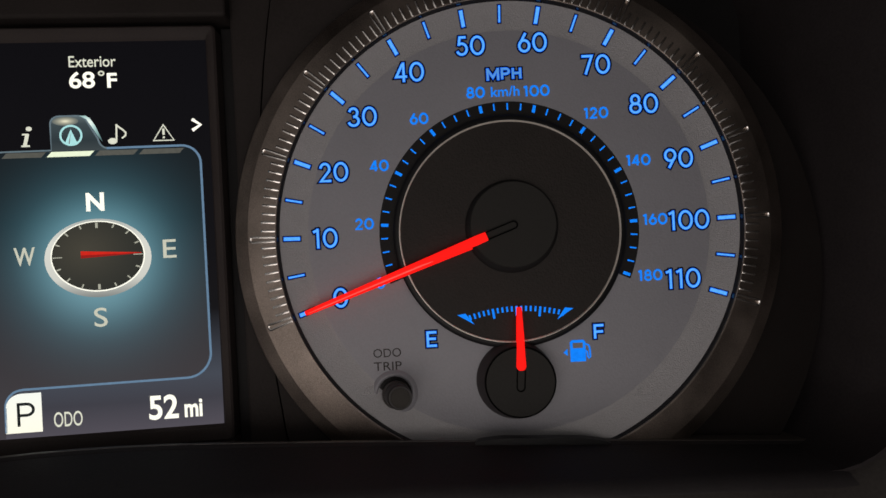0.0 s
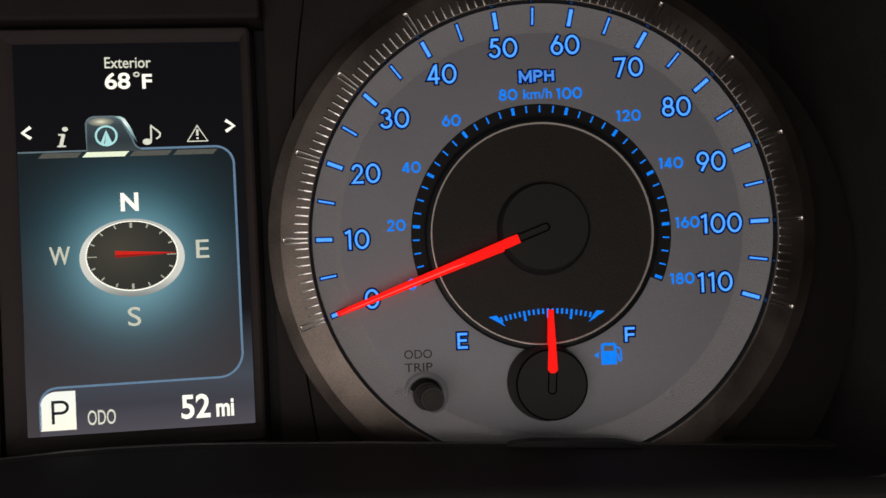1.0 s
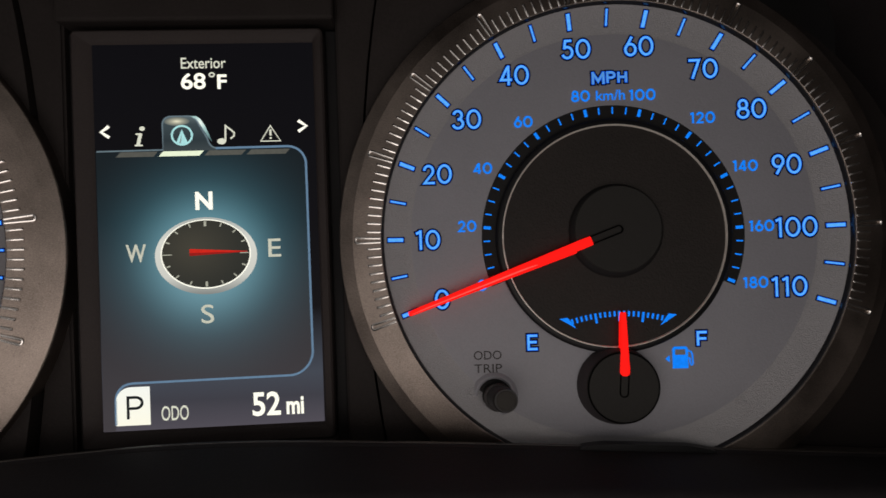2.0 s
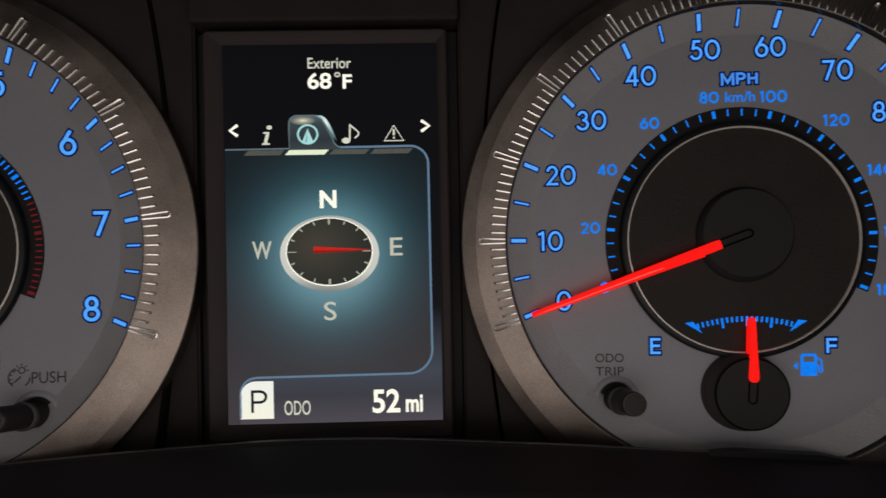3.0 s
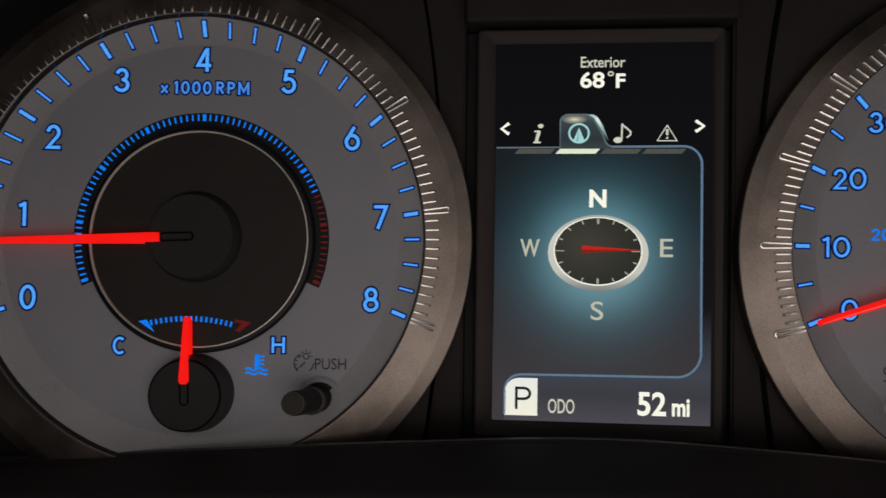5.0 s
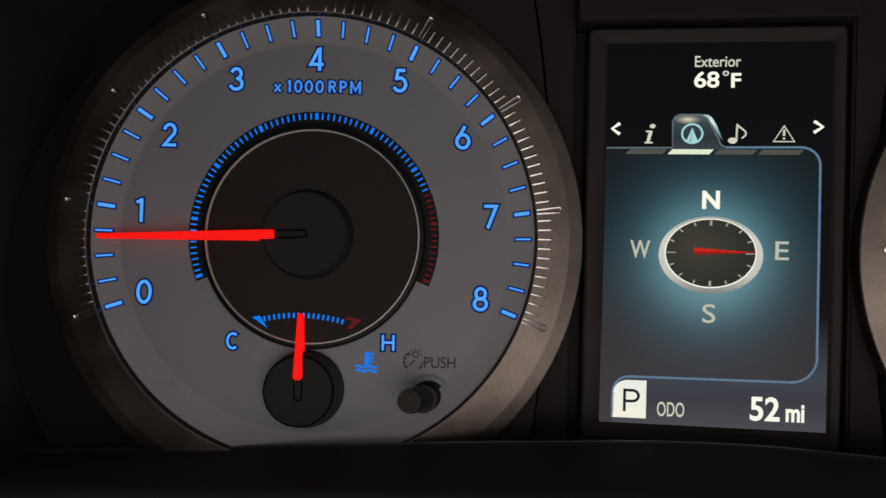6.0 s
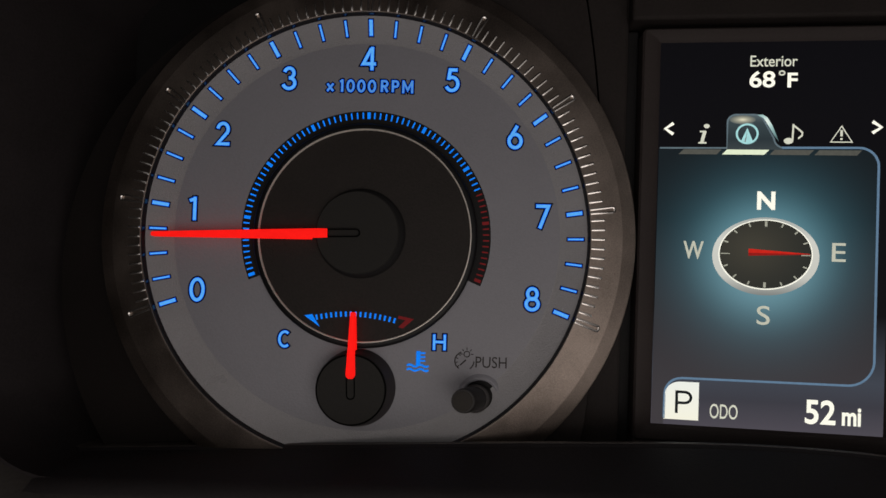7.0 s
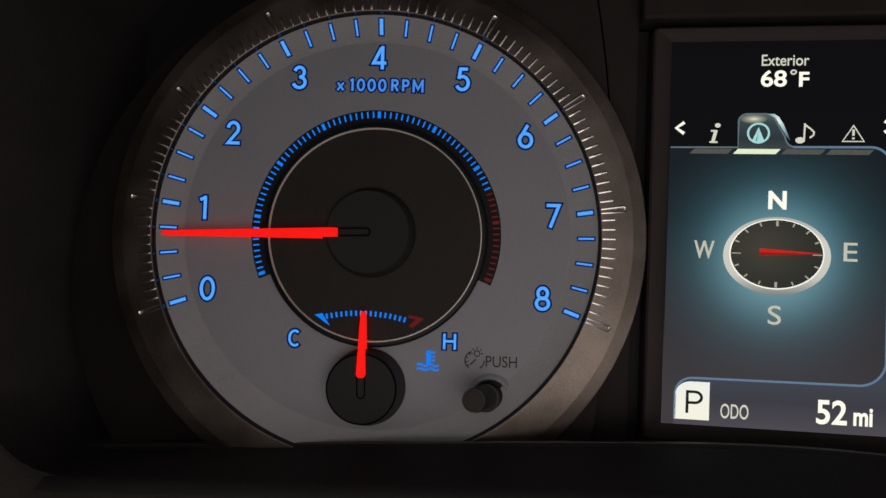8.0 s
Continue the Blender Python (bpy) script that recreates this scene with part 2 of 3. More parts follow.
def thickened(name, xz, faces, y, grow, material):
    """Flat print whose strokes are grown by some millimetres: the outline laid down in a ring of shifts."""
    verts, polys = [], []
    shifts = [(0.0, 0.0)] + ([(grow * math.cos(a * math.pi / 6), grow * math.sin(a * math.pi / 6)) for a in range(12)] if grow else [])
    for k, (dx, dz) in enumerate(shifts):
        base = len(verts)
        verts += [((x + dx) / 1000, (y + 0.0015 * k) / 1000, (z + dz) / 1000) for x, z in xz]
        polys += [tuple(base + i for i in f) for f in faces]
    me = bpy.data.meshes.new(name)
    me.from_pydata(verts, [], polys)
    me.materials.append(material)
    return me


def lay_print(name, xz, faces, y, material, parent, bold, outline, ink, label, edge):
    ob = part(name, thickened(name, xz, faces, y, bold, material), material, parent, label)
    if edge:
        part("edge", thickened("edge", xz, faces, y + 0.03, bold + 0.10, LIT_EDGE), LIT_EDGE, ob)
    if outline:
        part("outline", thickened("outline", xz, faces, y + 0.06, bold + outline, ink), ink, ob)
    return ob


def lettering(name, text, x0, x1, z0, z1, y, material, parent, bold=0.0, outline=0.0, ink=None, label="", shear=0.0, spacing=1.0):
    """A word set into the box x0..x1, z0..z1; bold: a slightly thicker stroke; outline: millimetres of a darker edge under it."""
    co, faces = glyphs(text, shear, bold, spacing)
    lo, hi = co.min(0), co.max(0)
    sx, sz = (x1 - x0) / (hi[0] - lo[0]), (z1 - z0) / (hi[1] - lo[1])
    xz = [(x0 + (c[0] - lo[0]) * sx, z0 + (c[1] - lo[1]) * sz) for c in co]
    return lay_print(name, xz, faces, y, material, parent, 0.0, outline, ink, label, outline > 0)


# the figures' centre lines in a box one high, each a list of polylines
DIGITS = {
    "0": [arc(0.5, 0.5, 0.5, 0.5, 0, 360, 28)],
    "1": [[(0.72, -0.06), (0.72, 1.06)], [(0.86, 1.0), (0.0, 0.88)]],
    "2": [arc(0.47, 0.71, 0.44, 0.29, 172, -38, 14) + [(0.04, 0.0), (1.04, 0.0)]],
    "3": [arc(0.46, 0.755, 0.40, 0.245, 165, -90, 14), arc(0.46, 0.265, 0.50, 0.265, 85, -165, 14)],
    "4": [[(0.74, -0.06), (0.74, 1.06)], [(0.64, 0.98), (0.0, 0.24), (1.06, 0.24)]],
    "5": [[(0.90, 1.0), (0.30, 1.0), (0.18, 0.53)], arc(0.47, 0.32, 0.50, 0.32, 125, -155, 16)],
    "6": [arc(0.5, 0.32, 0.5, 0.32, 0, 360, 22), [(0.05, 0.43), (0.66, 1.05)]],
    "7": [[(-0.04, 1.0), (0.96, 1.0), (0.28, -0.05)]],
    "8": [arc(0.5, 0.75, 0.39, 0.25, 0, 360, 20), arc(0.5, 0.265, 0.5, 0.265, 0, 360, 22)],
    "E": [[(1.0, 1.0), (0.0, 1.0), (0.0, 0.0), (1.0, 0.0)], [(0.0, 0.52), (0.92, 0.52)]],
    "F": [[(1.0, 1.0), (0.0, 1.0), (0.0, 0.0)], [(0.0, 0.52), (0.92, 0.52)]],
    "C": [arc(0.56, 0.5, 0.56, 0.5, 52, 308, 18)],
    "H": [[(0.0, 0.0), (0.0, 1.0)], [(1.0, 0.0), (1.0, 1.0)], [(0.0, 0.52), (1.0, 0.52)]],
    "P": [[(0.0, 0.0), (0.0, 1.0), (0.5, 1.0)] + arc(0.55, 0.745, 0.45, 0.255, 90, -90, 10) + [(0.0, 0.49)]],
    "R": [[(0.0, 0.0), (0.0, 1.0), (0.3, 1.0)] + arc(0.5, 0.755, 0.45, 0.245, 90, -90, 10) + [(0.0, 0.51)], [(0.45, 0.51), (1.0, 0.0)]],
    "M": [[(0.0, -0.08), (0.0, 1.08)], [(1.0, -0.08), (1.0, 1.08)], [(0.0, 1.0), (0.5, 0.2), (1.0, 1.0)]],
    "x": [[(0.0, 0.0), (1.0, 0.66)], [(0.0, 0.66), (1.0, 0.0)]],
    "9": [arc(0.5, 0.68, 0.5, 0.32, 0, 360, 22), [(0.95, 0.57), (0.34, -0.05)]],
}


def ribbon(name, lines, width, y, material, past=0.0):
    """Flat print along polylines, with mitred corners and square ends; past: how far the ends reach beyond the line."""
    verts, polys = [], []
    h = width / 2
    for k, line in enumerate(lines):
        closed = math.dist(line[0], line[-1]) < 1e-6
        pts = [Vector(q) for q in (line[:-1] if closed else line)]
        n = len(pts)
        ways = [(pts[(i + 1) % n] - pts[i]).normalized() for i in range(n)]
        if not closed:
            ways[-1] = ways[-2]
            pts[0], pts[-1] = pts[0] - ways[0] * past, pts[-1] + ways[-1] * past
        base = len(verts)
        for i in range(n):
            into, out = (ways[i - 1] if closed or i else ways[0]), ways[i]
            side = Vector((-into.y - out.y, into.x + out.x))
            side = side.normalized() if side.length > 1e-4 else Vector((-out.y, out.x))
            side *= h / max(side.dot(Vector((-out.y, out.x))), 0.5)
            verts += [((pts[i].x + f * side.x) / 1000, (y + 0.0015 * k) / 1000, (pts[i].y + f * side.y) / 1000) for f in (1, -1)]
        for i in range(n if closed else n - 1):
            j = (i + 1) % n
            polys.append((base + 2 * i, base + 2 * i + 1, base + 2 * j + 1, base + 2 * j))
    me = bpy.data.meshes.new(name)
    me.from_pydata(verts, [], polys)
    me.materials.append(material)
    return me


def number(name, text, x, z, height, widths, gap, y, material, parent, weight, outlined, rim=1.0):
    """A number drawn digit by digit about (x, z), with a deeper blue edge and a dark outline."""
    lines = []
    left = x - (sum(widths[c] for c in text) + gap * (len(text) - 1)) / 2
    for c in text:
        w, h = widths[c] - weight, height - weight
        lines += [[(left + weight / 2 + u * w, z - height / 2 + weight / 2 + v * h) for u, v in line] for line in DIGITS[c]]
        left += widths[c] + gap
    ob = part(name, ribbon(name, lines, weight, y, material), material, parent)
    if outlined:
        part("edge", ribbon("edge", lines, weight + 0.32 * rim, y + 0.03, LIT_EDGE, 0.15 * rim), LIT_EDGE, ob)
        part("outline", ribbon("outline", lines, weight + rim, y + 0.06, INK, 0.45 * rim), INK, ob)
    return ob

# ---------------------------------------------------------------- the hood and the panel
SPEEDO_AT = pose(0.1056, -0.00796, 0.0, 0, 0, -4.5)
TACHO_AT = pose(-0.10318, -0.00901, 0.00096, -1.36, -0.04, 4.68)
HALF, LIP = 197.0, -30.0


def rounded(x0, x1, z0, z1, r, n=8):
    return (arc(x1 - r, z0 + r, r, r, -90, 0, n) + arc(x1 - r, z1 - r, r, r, 0, 90, n)
            + arc(x0 + r, z1 - r, r, r, 90, 180, n) + arc(x0 + r, z0 + r, r, r, 180, 270, n))


def tunnel(loops):
    """Skins closed loops of equal length, each (points, y)."""
    bm = bmesh.new()
    rows = [[bm.verts.new((x, y, z)) for x, z in pts] for pts, y in loops]
    for p, q in zip(rows, rows[1:]):
        for i in range(len(p)):
            j = (i + 1) % len(p)
            bm.faces.new((p[i], p[j], q[j], q[i]))
    return bm


def floor_z(x, middle, fall):
    return middle - fall * (math.hypot(x, 30) - 30)


def basin(half, middle, fall, top, r, n=60):
    """A loop whose floor falls towards the sides and turns up into rounded corners."""
    pts = []
    for i in range(n + 1):
        x = half * math.sin((i / n - 0.5) * math.pi)
        c = max(abs(x) - half + r, 0)
        pts.append((x, floor_z(x, middle, fall) + r - math.sqrt(max(r * r - c * c, 0))))
    return pts + arc(half - r, top - r, r, r, 0, 90, 8) + arc(r - half, top - r, r, r, 90, 180, 8)


def strip(half, edges, thick, n=40):
    """A thin plate on the well's floor; edges: (y, middle, fall) from back to front."""
    bm = bmesh.new()
    rows = [[bm.verts.new((half * (2 * i / n - 1), y, floor_z(half * (2 * i / n - 1), m, f) + lift)) for i in range(n + 1)]
            for lift, order in ((0, edges), (-thick, edges[::-1])) for y, m, f in order]
    for p, q in zip(rows, rows[1:] + rows[:1]):
        for i in range(n):
            bm.faces.new((p[i], p[i + 1], q[i + 1], q[i]))
    for k in (0, n):
        bm.faces.new([r[k] for r in rows])
    return bm


hood = thing("dashboard_hood", pose(0, 0, 0), "dark grained plastic dashboard hood round the instruments", "dashboard")
RIDGE, LOW, NOSE = -45.8, -52.0, -51.6
smooth(part("well", tunnel([(basin(190, LOW - 1, 0.042, 80, 16), 22), (basin(191, LOW - 1, 0.044, 82, 18), -2), (basin(193, RIDGE - 1, 0.080, 82.5, 19), -14),
                            (basin(HALF, NOSE, 0.052, 84, 26), LIP), (basin(HALF + 0.3, NOSE - 0.6, 0.052, 84.3, 26), LIP - 0.3)]), WELL, hood, "matt black inside"), 40)
smooth(part("shelf", strip(182, [(20, LOW, 0.042), (-2, LOW, 0.044), (-13.0, RIDGE, 0.080), (-13.6, RIDGE - 0.15, 0.080)], 0.8), SHELF, hood, "dark brown shelf"), 40)
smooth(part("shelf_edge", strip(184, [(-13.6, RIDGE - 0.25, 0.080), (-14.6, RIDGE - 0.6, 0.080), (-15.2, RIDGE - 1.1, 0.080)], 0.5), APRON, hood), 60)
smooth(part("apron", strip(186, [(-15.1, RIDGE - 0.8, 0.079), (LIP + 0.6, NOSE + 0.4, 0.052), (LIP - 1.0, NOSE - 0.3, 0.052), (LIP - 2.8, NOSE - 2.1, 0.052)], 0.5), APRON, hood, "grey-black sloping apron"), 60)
smooth(part("front_lip", tunnel([(basin(HALF + 0.3, NOSE - 0.6, 0.052, 84.3, 26), LIP - 0.3), (basin(HALF + 0.8, NOSE - 1.0, 0.052, 85, 26), LIP - 1.2),
                                 (basin(HALF + 2.2, NOSE - 2.6, 0.052, 87, 27), LIP - 2.8), (basin(HALF + 5, NOSE - 7, 0.052, 90, 30), LIP - 5.4),
                                 (basin(HALF + 16, NOSE - 22, 0.052, 100, 36), LIP - 9.0), (basin(HALF + 90, NOSE - 116, 0.052, 150, 60), LIP - 14)]), HOOD, hood), 80)
top = [(x, floor_z(x, RIDGE, 0.080) + 1.2 * min(1, 5 * f, 5 * (1 - f)) ** 0.6 - 0.3) for f in [i / 24 for i in range(25)] for x in [93 + 34 * f]]
boss = prism(top + [(127, floor_z(127, RIDGE, 0.080) - 2), (93, floor_z(93, RIDGE, 0.080) - 2)], -14.9, -12.4)
smooth(part("boss", boss, RIM, hood, "low black boss on the shelf's edge"), 40)
# unseen slabs added at both sides to keep side light off the gauges
for side in (-1, 1):
    x0, x1 = sorted((side * 206, side * 216))
    part("side_light_block", box(x0, x1, -150, -36, -165, 90, 3.0), HOOD, hood)
part("brow", box(-216, 216, -70, -33, 92, 100, 3.0), HOOD, hood)
part("back_board", box(-210, 210, 20, 24, -120, 110), BLACK, hood)

panel = thing("instrument_panel", pose(0, 0, 0), "dark plastic instrument panel round the gauges and display", "instrument panel")
SEAM = [(40.5 + 0.00139 * (z - 3) ** 2, z) for z in range(-60, 85, 12)]


def front_bevel(points, y0, y1, width):
    """A plate whose front edge is rounded off."""
    bm = prism(points, y0, y1)
    bmesh.ops.bevel(bm, geom=[e for e in bm.edges if all(abs(v.co.y - y0) < 0.01 for v in e.verts)], offset=width, segments=3, affect="EDGES")
    return bm


for side in (-1, 1):
    smooth(part("pillar", front_bevel([(side * x, z) for x, z in [(35.2, 84), (35.2, -60)] + SEAM], 1.5, 18, 0.6), TRIM, panel))
    x0, x1 = sorted((side * 32.1, side * 35.1))
    part("rail", box(x0, x1, 3.5, 18, -60, 58.4, 0.4), BLACK, panel, "black recess beside the display")
part("top_bridge", box(-35.2, 35.2, -2.6, 18, 59.2, 84, 0.9, 3), TRIM, panel)
part("bottom_bridge", box(-32.2, 32.2, -1.2, 18, -60, -50.6, 0.5), FRAME, panel)
for at, side, middle in ((SPEEDO_AT, 1, 105.6), (TACHO_AT, -1, 103.2)):
    pts = [(-side * 20.0, 84), (-side * 20.0, -62)] + [(side * (x + 0.35 - middle), z) for x, z in SEAM]
    smooth(part("inner_surround", front_bevel(pts, 3.0, 12, 0.8), TRIM, panel, at=at))
    # outer half is darker than TRIM: shade put into the same plastic's colour
    edge = arc(0, -12, 84, 84, -42, 78, 24)
    pts = [(side * x, z) for x, z in [(-19.5, 84), (-19.5, -62)] + edge]
    smooth(part("outer_surround", front_bevel(pts, 4.5, 12, 1.6), OUTER, panel, at=at))

# ---------------------------------------------------------------- gauges
def tick_mesh(name, length, width, y, material, inner, tip=None):
    """A flat radial bar at 3 o'clock from radius inner, or a wedge when tip is given."""
    w = width / 2
    t = w if tip is None else tip / 2
    return mesh_of(name, prism([(inner, -w), (inner + length, -t), (inner + length, t), (inner, w)], y, y + 0.04), material)


def tilted_bar(name, r0, r1, width, y0, y1, material, thick=0.04):
    """A radial bar at 3 o'clock that follows a slope from y0 at r0 to y1 at r1."""
    bm = bmesh.new()
    w = width / 2
    v = [bm.verts.new(p) for p in ((r0, y0, -w), (r1, y1, -w), (r1, y1, w), (r0, y0, w))]
    u = [bm.verts.new((q.co.x, q.co.y + thick, q.co.z)) for q in v]
    bm.faces.new(v)
    bm.faces.new(u[::-1])
    for i in range(4):
        j = (i + 1) % 4
        bm.faces.new((v[i], u[i], u[j], v[j]))
    return mesh_of(name, bm, material)


RIB = [(-1.0, 0.0), (-0.95, 0.40), (-0.84, 0.48), (0.0, 0.60), (0.84, 0.48), (0.95, 0.40), (1.0, 0.0)]


def skin_rows(bm, rows):
    for p, q in zip(rows, rows[1:]):
        for i in range(len(p) - 1):
            bm.faces.new((p[i], p[i + 1], q[i + 1], q[i]))


def chrome_mesh(name, bm):
    me = mesh_of(name, bm, CHROME)
    me.shade_smooth()
    me.set_sharp_from_angle(angle=radians(25))
    return me


def rib_mesh(name, r0, r1, width, slope):
    """A small raised chrome rib with a rounded back and a nose that rolls over the bezel's lip."""
    bm = bmesh.new()
    rows = []
    for r, h, sink in ((r0 - 0.34, 0.12, 0.42), (r0 - 0.29, 0.42, 0.12), (r0, 0.62, 0.1), ((r0 + r1) / 2, 0.86, 0.1), (r1 - 0.35, 1.05, 0.1), (r1 - 0.08, 0.8, 0.1), (r1, 0.15, 0.1)):
        w = width / 2 * (0.6 if r < r0 - 0.1 else 1.0)
        rows.append([bm.verts.new((r, slope(r) + sink - h * lift, w * o)) for o, lift in RIB])
    skin_rows(bm, rows)
    bm.faces.new(rows[0])
    bm.faces.new(rows[-1][::-1])
    return chrome_mesh(name, bm)


def long_rib_mesh(name, r0, r1, gap, width, slope):
    """Two chrome ribs joined at their outer end."""
    turn = [(r1 - gap / 3 + gap / 3 * math.sin(radians(a)), -gap / 2 * math.cos(radians(a))) for a in range(0, 181, 30)]
    path = [(r0 - 0.25, -gap * 0.36), (r0, -gap * 0.37)] + turn + [(r0, gap * 0.37), (r0 - 0.25, gap * 0.36)]
    bm = bmesh.new()
    rows = []
    for i, (x, z) in enumerate(path):
        px, pz = path[max(i - 1, 0)]
        qx, qz = path[min(i + 1, len(path) - 1)]
        l = math.hypot(qx - px, qz - pz)
        nx, nz = -(qz - pz) / l, (qx - px) / l
        tall = min(0.6 + 0.13 * (x - r0), 1.15)
        rows.append([bm.verts.new((x + nx * o * width / 2, slope(x) + 0.1 - lift * tall, z + nz * o * width / 2)) for o, lift in RIB])
    skin_rows(bm, rows)
    return chrome_mesh(name, bm)


def spin(angle, y=0.0):
    """Turns a part made at 3 o'clock to an angle, counter-clockwise as seen from the front."""
    return pose(0, y / 1000, 0, 0, -angle, 0)


def dial(root, k, outer):
    """Face, edge band, bezel and centre of a large gauge; k scales it."""
    face_y = 0.7
    smooth(part("dial_face", lathe([(0.01, face_y), (52.2 * k, face_y)], 160), FACE, root, "grey printed dial face"))
    smooth(part("dial_edge", lathe([(52.2 * k, face_y), (52.8 * k, face_y - 0.08), (59.0 * k, -1.46)], 160), BAND, root, "grained sloping edge of the dial"))

    def slope(r):
        r = r / k
        return -2.8 + (r - 60.2) * 0.20

    bezel = smooth(part("bezel", lathe([(59.5 * k, 3.0), (59.5 * k, -2.62), (59.54 * k, -2.78), (59.66 * k, -2.88), (59.85 * k, slope(59.85 * k)), (outer - 3.8, slope(outer - 3.8)), (outer - 0.25, -0.1), (outer, 0.25), (outer, 7.0)], 192), SILVER, root, "satin silver bezel ring"), 4)
    part("inner_wall", lathe([(58.95 * k, -1.2), (59.0 * k, -1.48), (59.26 * k, -2.35), (59.31 * k, -2.52), (59.4 * k, -2.62), (59.52 * k, -2.66)], 192), WALL, bezel, "gloss black inner wall of the bezel")
    return face_y, slope, bezel


def ribs(bezel, slope, k, angles_short, angles_long):
    short = rib_mesh("rib", 60.0 * k, 63.5 * k, 0.64, slope)
    long = long_rib_mesh("long_rib", 60.0 * k, 66.3 * k, 1.35, 0.66, slope)
    for a in angles_short:
        part("rib", short, CHROME, bezel, at=spin(a))
    for a in angles_long:
        part("long_rib", long, CHROME, bezel, at=spin(a))


def centre(root, k, face_y, a0, a1, hub_at):
    part("scale_band", sector(29.4 * k, 33.8 * k, a0, a1, face_y - 0.06), BLACK, root, "black inner scale band")
    smooth(part("centre_rim", lathe([(30.2 * k, face_y), (30.1 * k, -0.5), (29.6 * k, -1.0), (28.75 * k, -1.1), (28.6 * k, -0.9)], 160), RIM, root, "satin black rim"), 40)
    smooth(part("pale_ring", lathe([(28.62 * k, -0.95), (28.55 * k, -1.2), (28.36 * k, -1.25), (28.2 * k, -0.7)], 160), RING, root, "thin pale ring"), 40)
    part("centre_disc", lathe([(0.01, -0.7), (28.25 * k, -0.7)], 160), DISC, root, "black dial centre")
    x, z = hub_at
    hub = smooth(part("hub", capped([(11.05 * k, -2.0), (11.0 * k, -2.25), (10.8 * k, -2.4)], 96, x, z), HUB, root, "matt black needle hub"), 30)
    skirt = tunnel([(arc(x * 0.6, z * 0.75, 12.0 * k, 12.0 * k, 0, 356, 89), -0.72), (arc(x * 0.7, z * 0.8, 11.8 * k, 11.8 * k, 0, 356, 89), -1.4),
                    (arc(x, z, 11.05 * k, 11.05 * k, 0, 356, 89), -2.05)])
    smooth(part("hub_skirt", skirt, BLACK, hub, "black flank of the hub"), 40)
    return hub


def needle(root, pivot, root_at, tip_at, y0, y1, w0, w1, slot_w, label, step=0.09, edge=False, under=1.5, lean=0.45, nose=0.9):
    """A backlit red pointer over a deeper light guide that stops short of the hub, and the black slot over its pivot."""
    (x0, z0), (x1, z1) = root_at, tip_at
    l = math.hypot(x1 - x0, z1 - z0)
    ux, uz = (x1 - x0) / l, (z1 - z0) / l
    nx, nz = -uz, ux

    def at(s, o, y):
        return (x0 + ux * s + nx * o, y, z0 + uz * s + nz * o)

    def blade(spans, shift):
        """Rows of (share of the length, share of the width, top, bottom), the last two below the needle's upper face."""
        bm = bmesh.new()
        rows = []
        for f, wide, top, bottom in spans:
            w, y = (w0 + (w1 - w0) * f) / 2 * wide, y0 + (y1 - y0) * f
            rows.append([bm.verts.new(at(l * f, o + shift * (1 - 0.75 * f), y + d)) for o, d in ((-w, bottom), (-w, top + 0.25), (-w * 0.6, top), (w * 0.6, top), (w, top + 0.25), (w, bottom))])
        for p, q in zip(rows, rows[1:]):
            for i in range(6):
                j = (i + 1) % 6
                bm.faces.new((p[i], p[j], q[j], q[i]))
        bm.faces.new(rows[0])
        bm.faces.new(rows[-1][::-1])
        return bm

    ob = smooth(part("needle", blade([(0.0, nose, 0, 0.7), (0.02, (1 + nose) / 2, 0, 0.7), (0.05, 1, 0, 0.7), (0.9, 1, 0, 0.7), (0.995, 1, 0, 0.7), (1.0, 0.8, 0, 0.7)], 0.0), RED, root, label), 30)
    smooth(part("light_guide", blade([(step, 1, 0.55, under), (0.9, 1, 0.55, under), (0.99, 1, 0.55, under * 0.8)], -lean if nz > 0 else lean), RED, ob, "red light guide under the needle"), 30)
    if edge:
        bm = bmesh.new()
        down = -1 if nz > 0 else 1
        near, far = [], []
        for f, thin in ((0.30, 0.44), (0.36, 0.2), (0.6, 0.16), (0.9, 0.16), (0.985, 0.4)):
            w, y = (w0 + (w1 - w0) * f) / 2, y0 + (y1 - y0) * f
            near.append(bm.verts.new(at(l * f, down * w * thin, y - 0.03)))
            far.append(bm.verts.new(at(l * f, down * w * 0.58, y - 0.03)))
        for i in range(4):
            bm.faces.new((near[i], near[i + 1], far[i + 1], far[i]))
        part("needle_edge", bm, RED_PALE, ob, "paler lower edge of the needle")
    px, pz = pivot
    d = math.hypot(px - x0, pz - z0)
    turn = math.degrees(math.atan2(z0 - pz, x0 - px))
    pts = []
    for a in list(range(90, 271, 20)):
        pts.append((slot_w / 2 * math.cos(radians(a)), slot_w / 2 * math.sin(radians(a))))
    pts += [(d, -slot_w / 2), (d, slot_w / 2)]
    c, s = math.cos(radians(turn)), math.sin(radians(turn))
    pts = [(px + c * u - s * v, pz + s * u + c * v) for u, v in pts]
    part("slot", stroke(pts, 0.30, y0 + 0.5, 0.5, True), MATT, ob, "black slot over the pivot")
    return ob


# ---- speedometer
speedo = thing("speedometer", SPEEDO_AT, "grey round speedometer with lit blue figures and red needle", "speedometer", "round gauges of the panel")
face_y, slope, bezel = dial(speedo, 1.0, 70.9)
STEP = 9.908 / 5


def mph_angle(v):
    return 90 - (v - 55) * STEP


ribs(bezel, slope, 1.0, [mph_angle(v) for v in range(0, 111) if v % 10], [mph_angle(v) for v in range(0, 111, 10)])


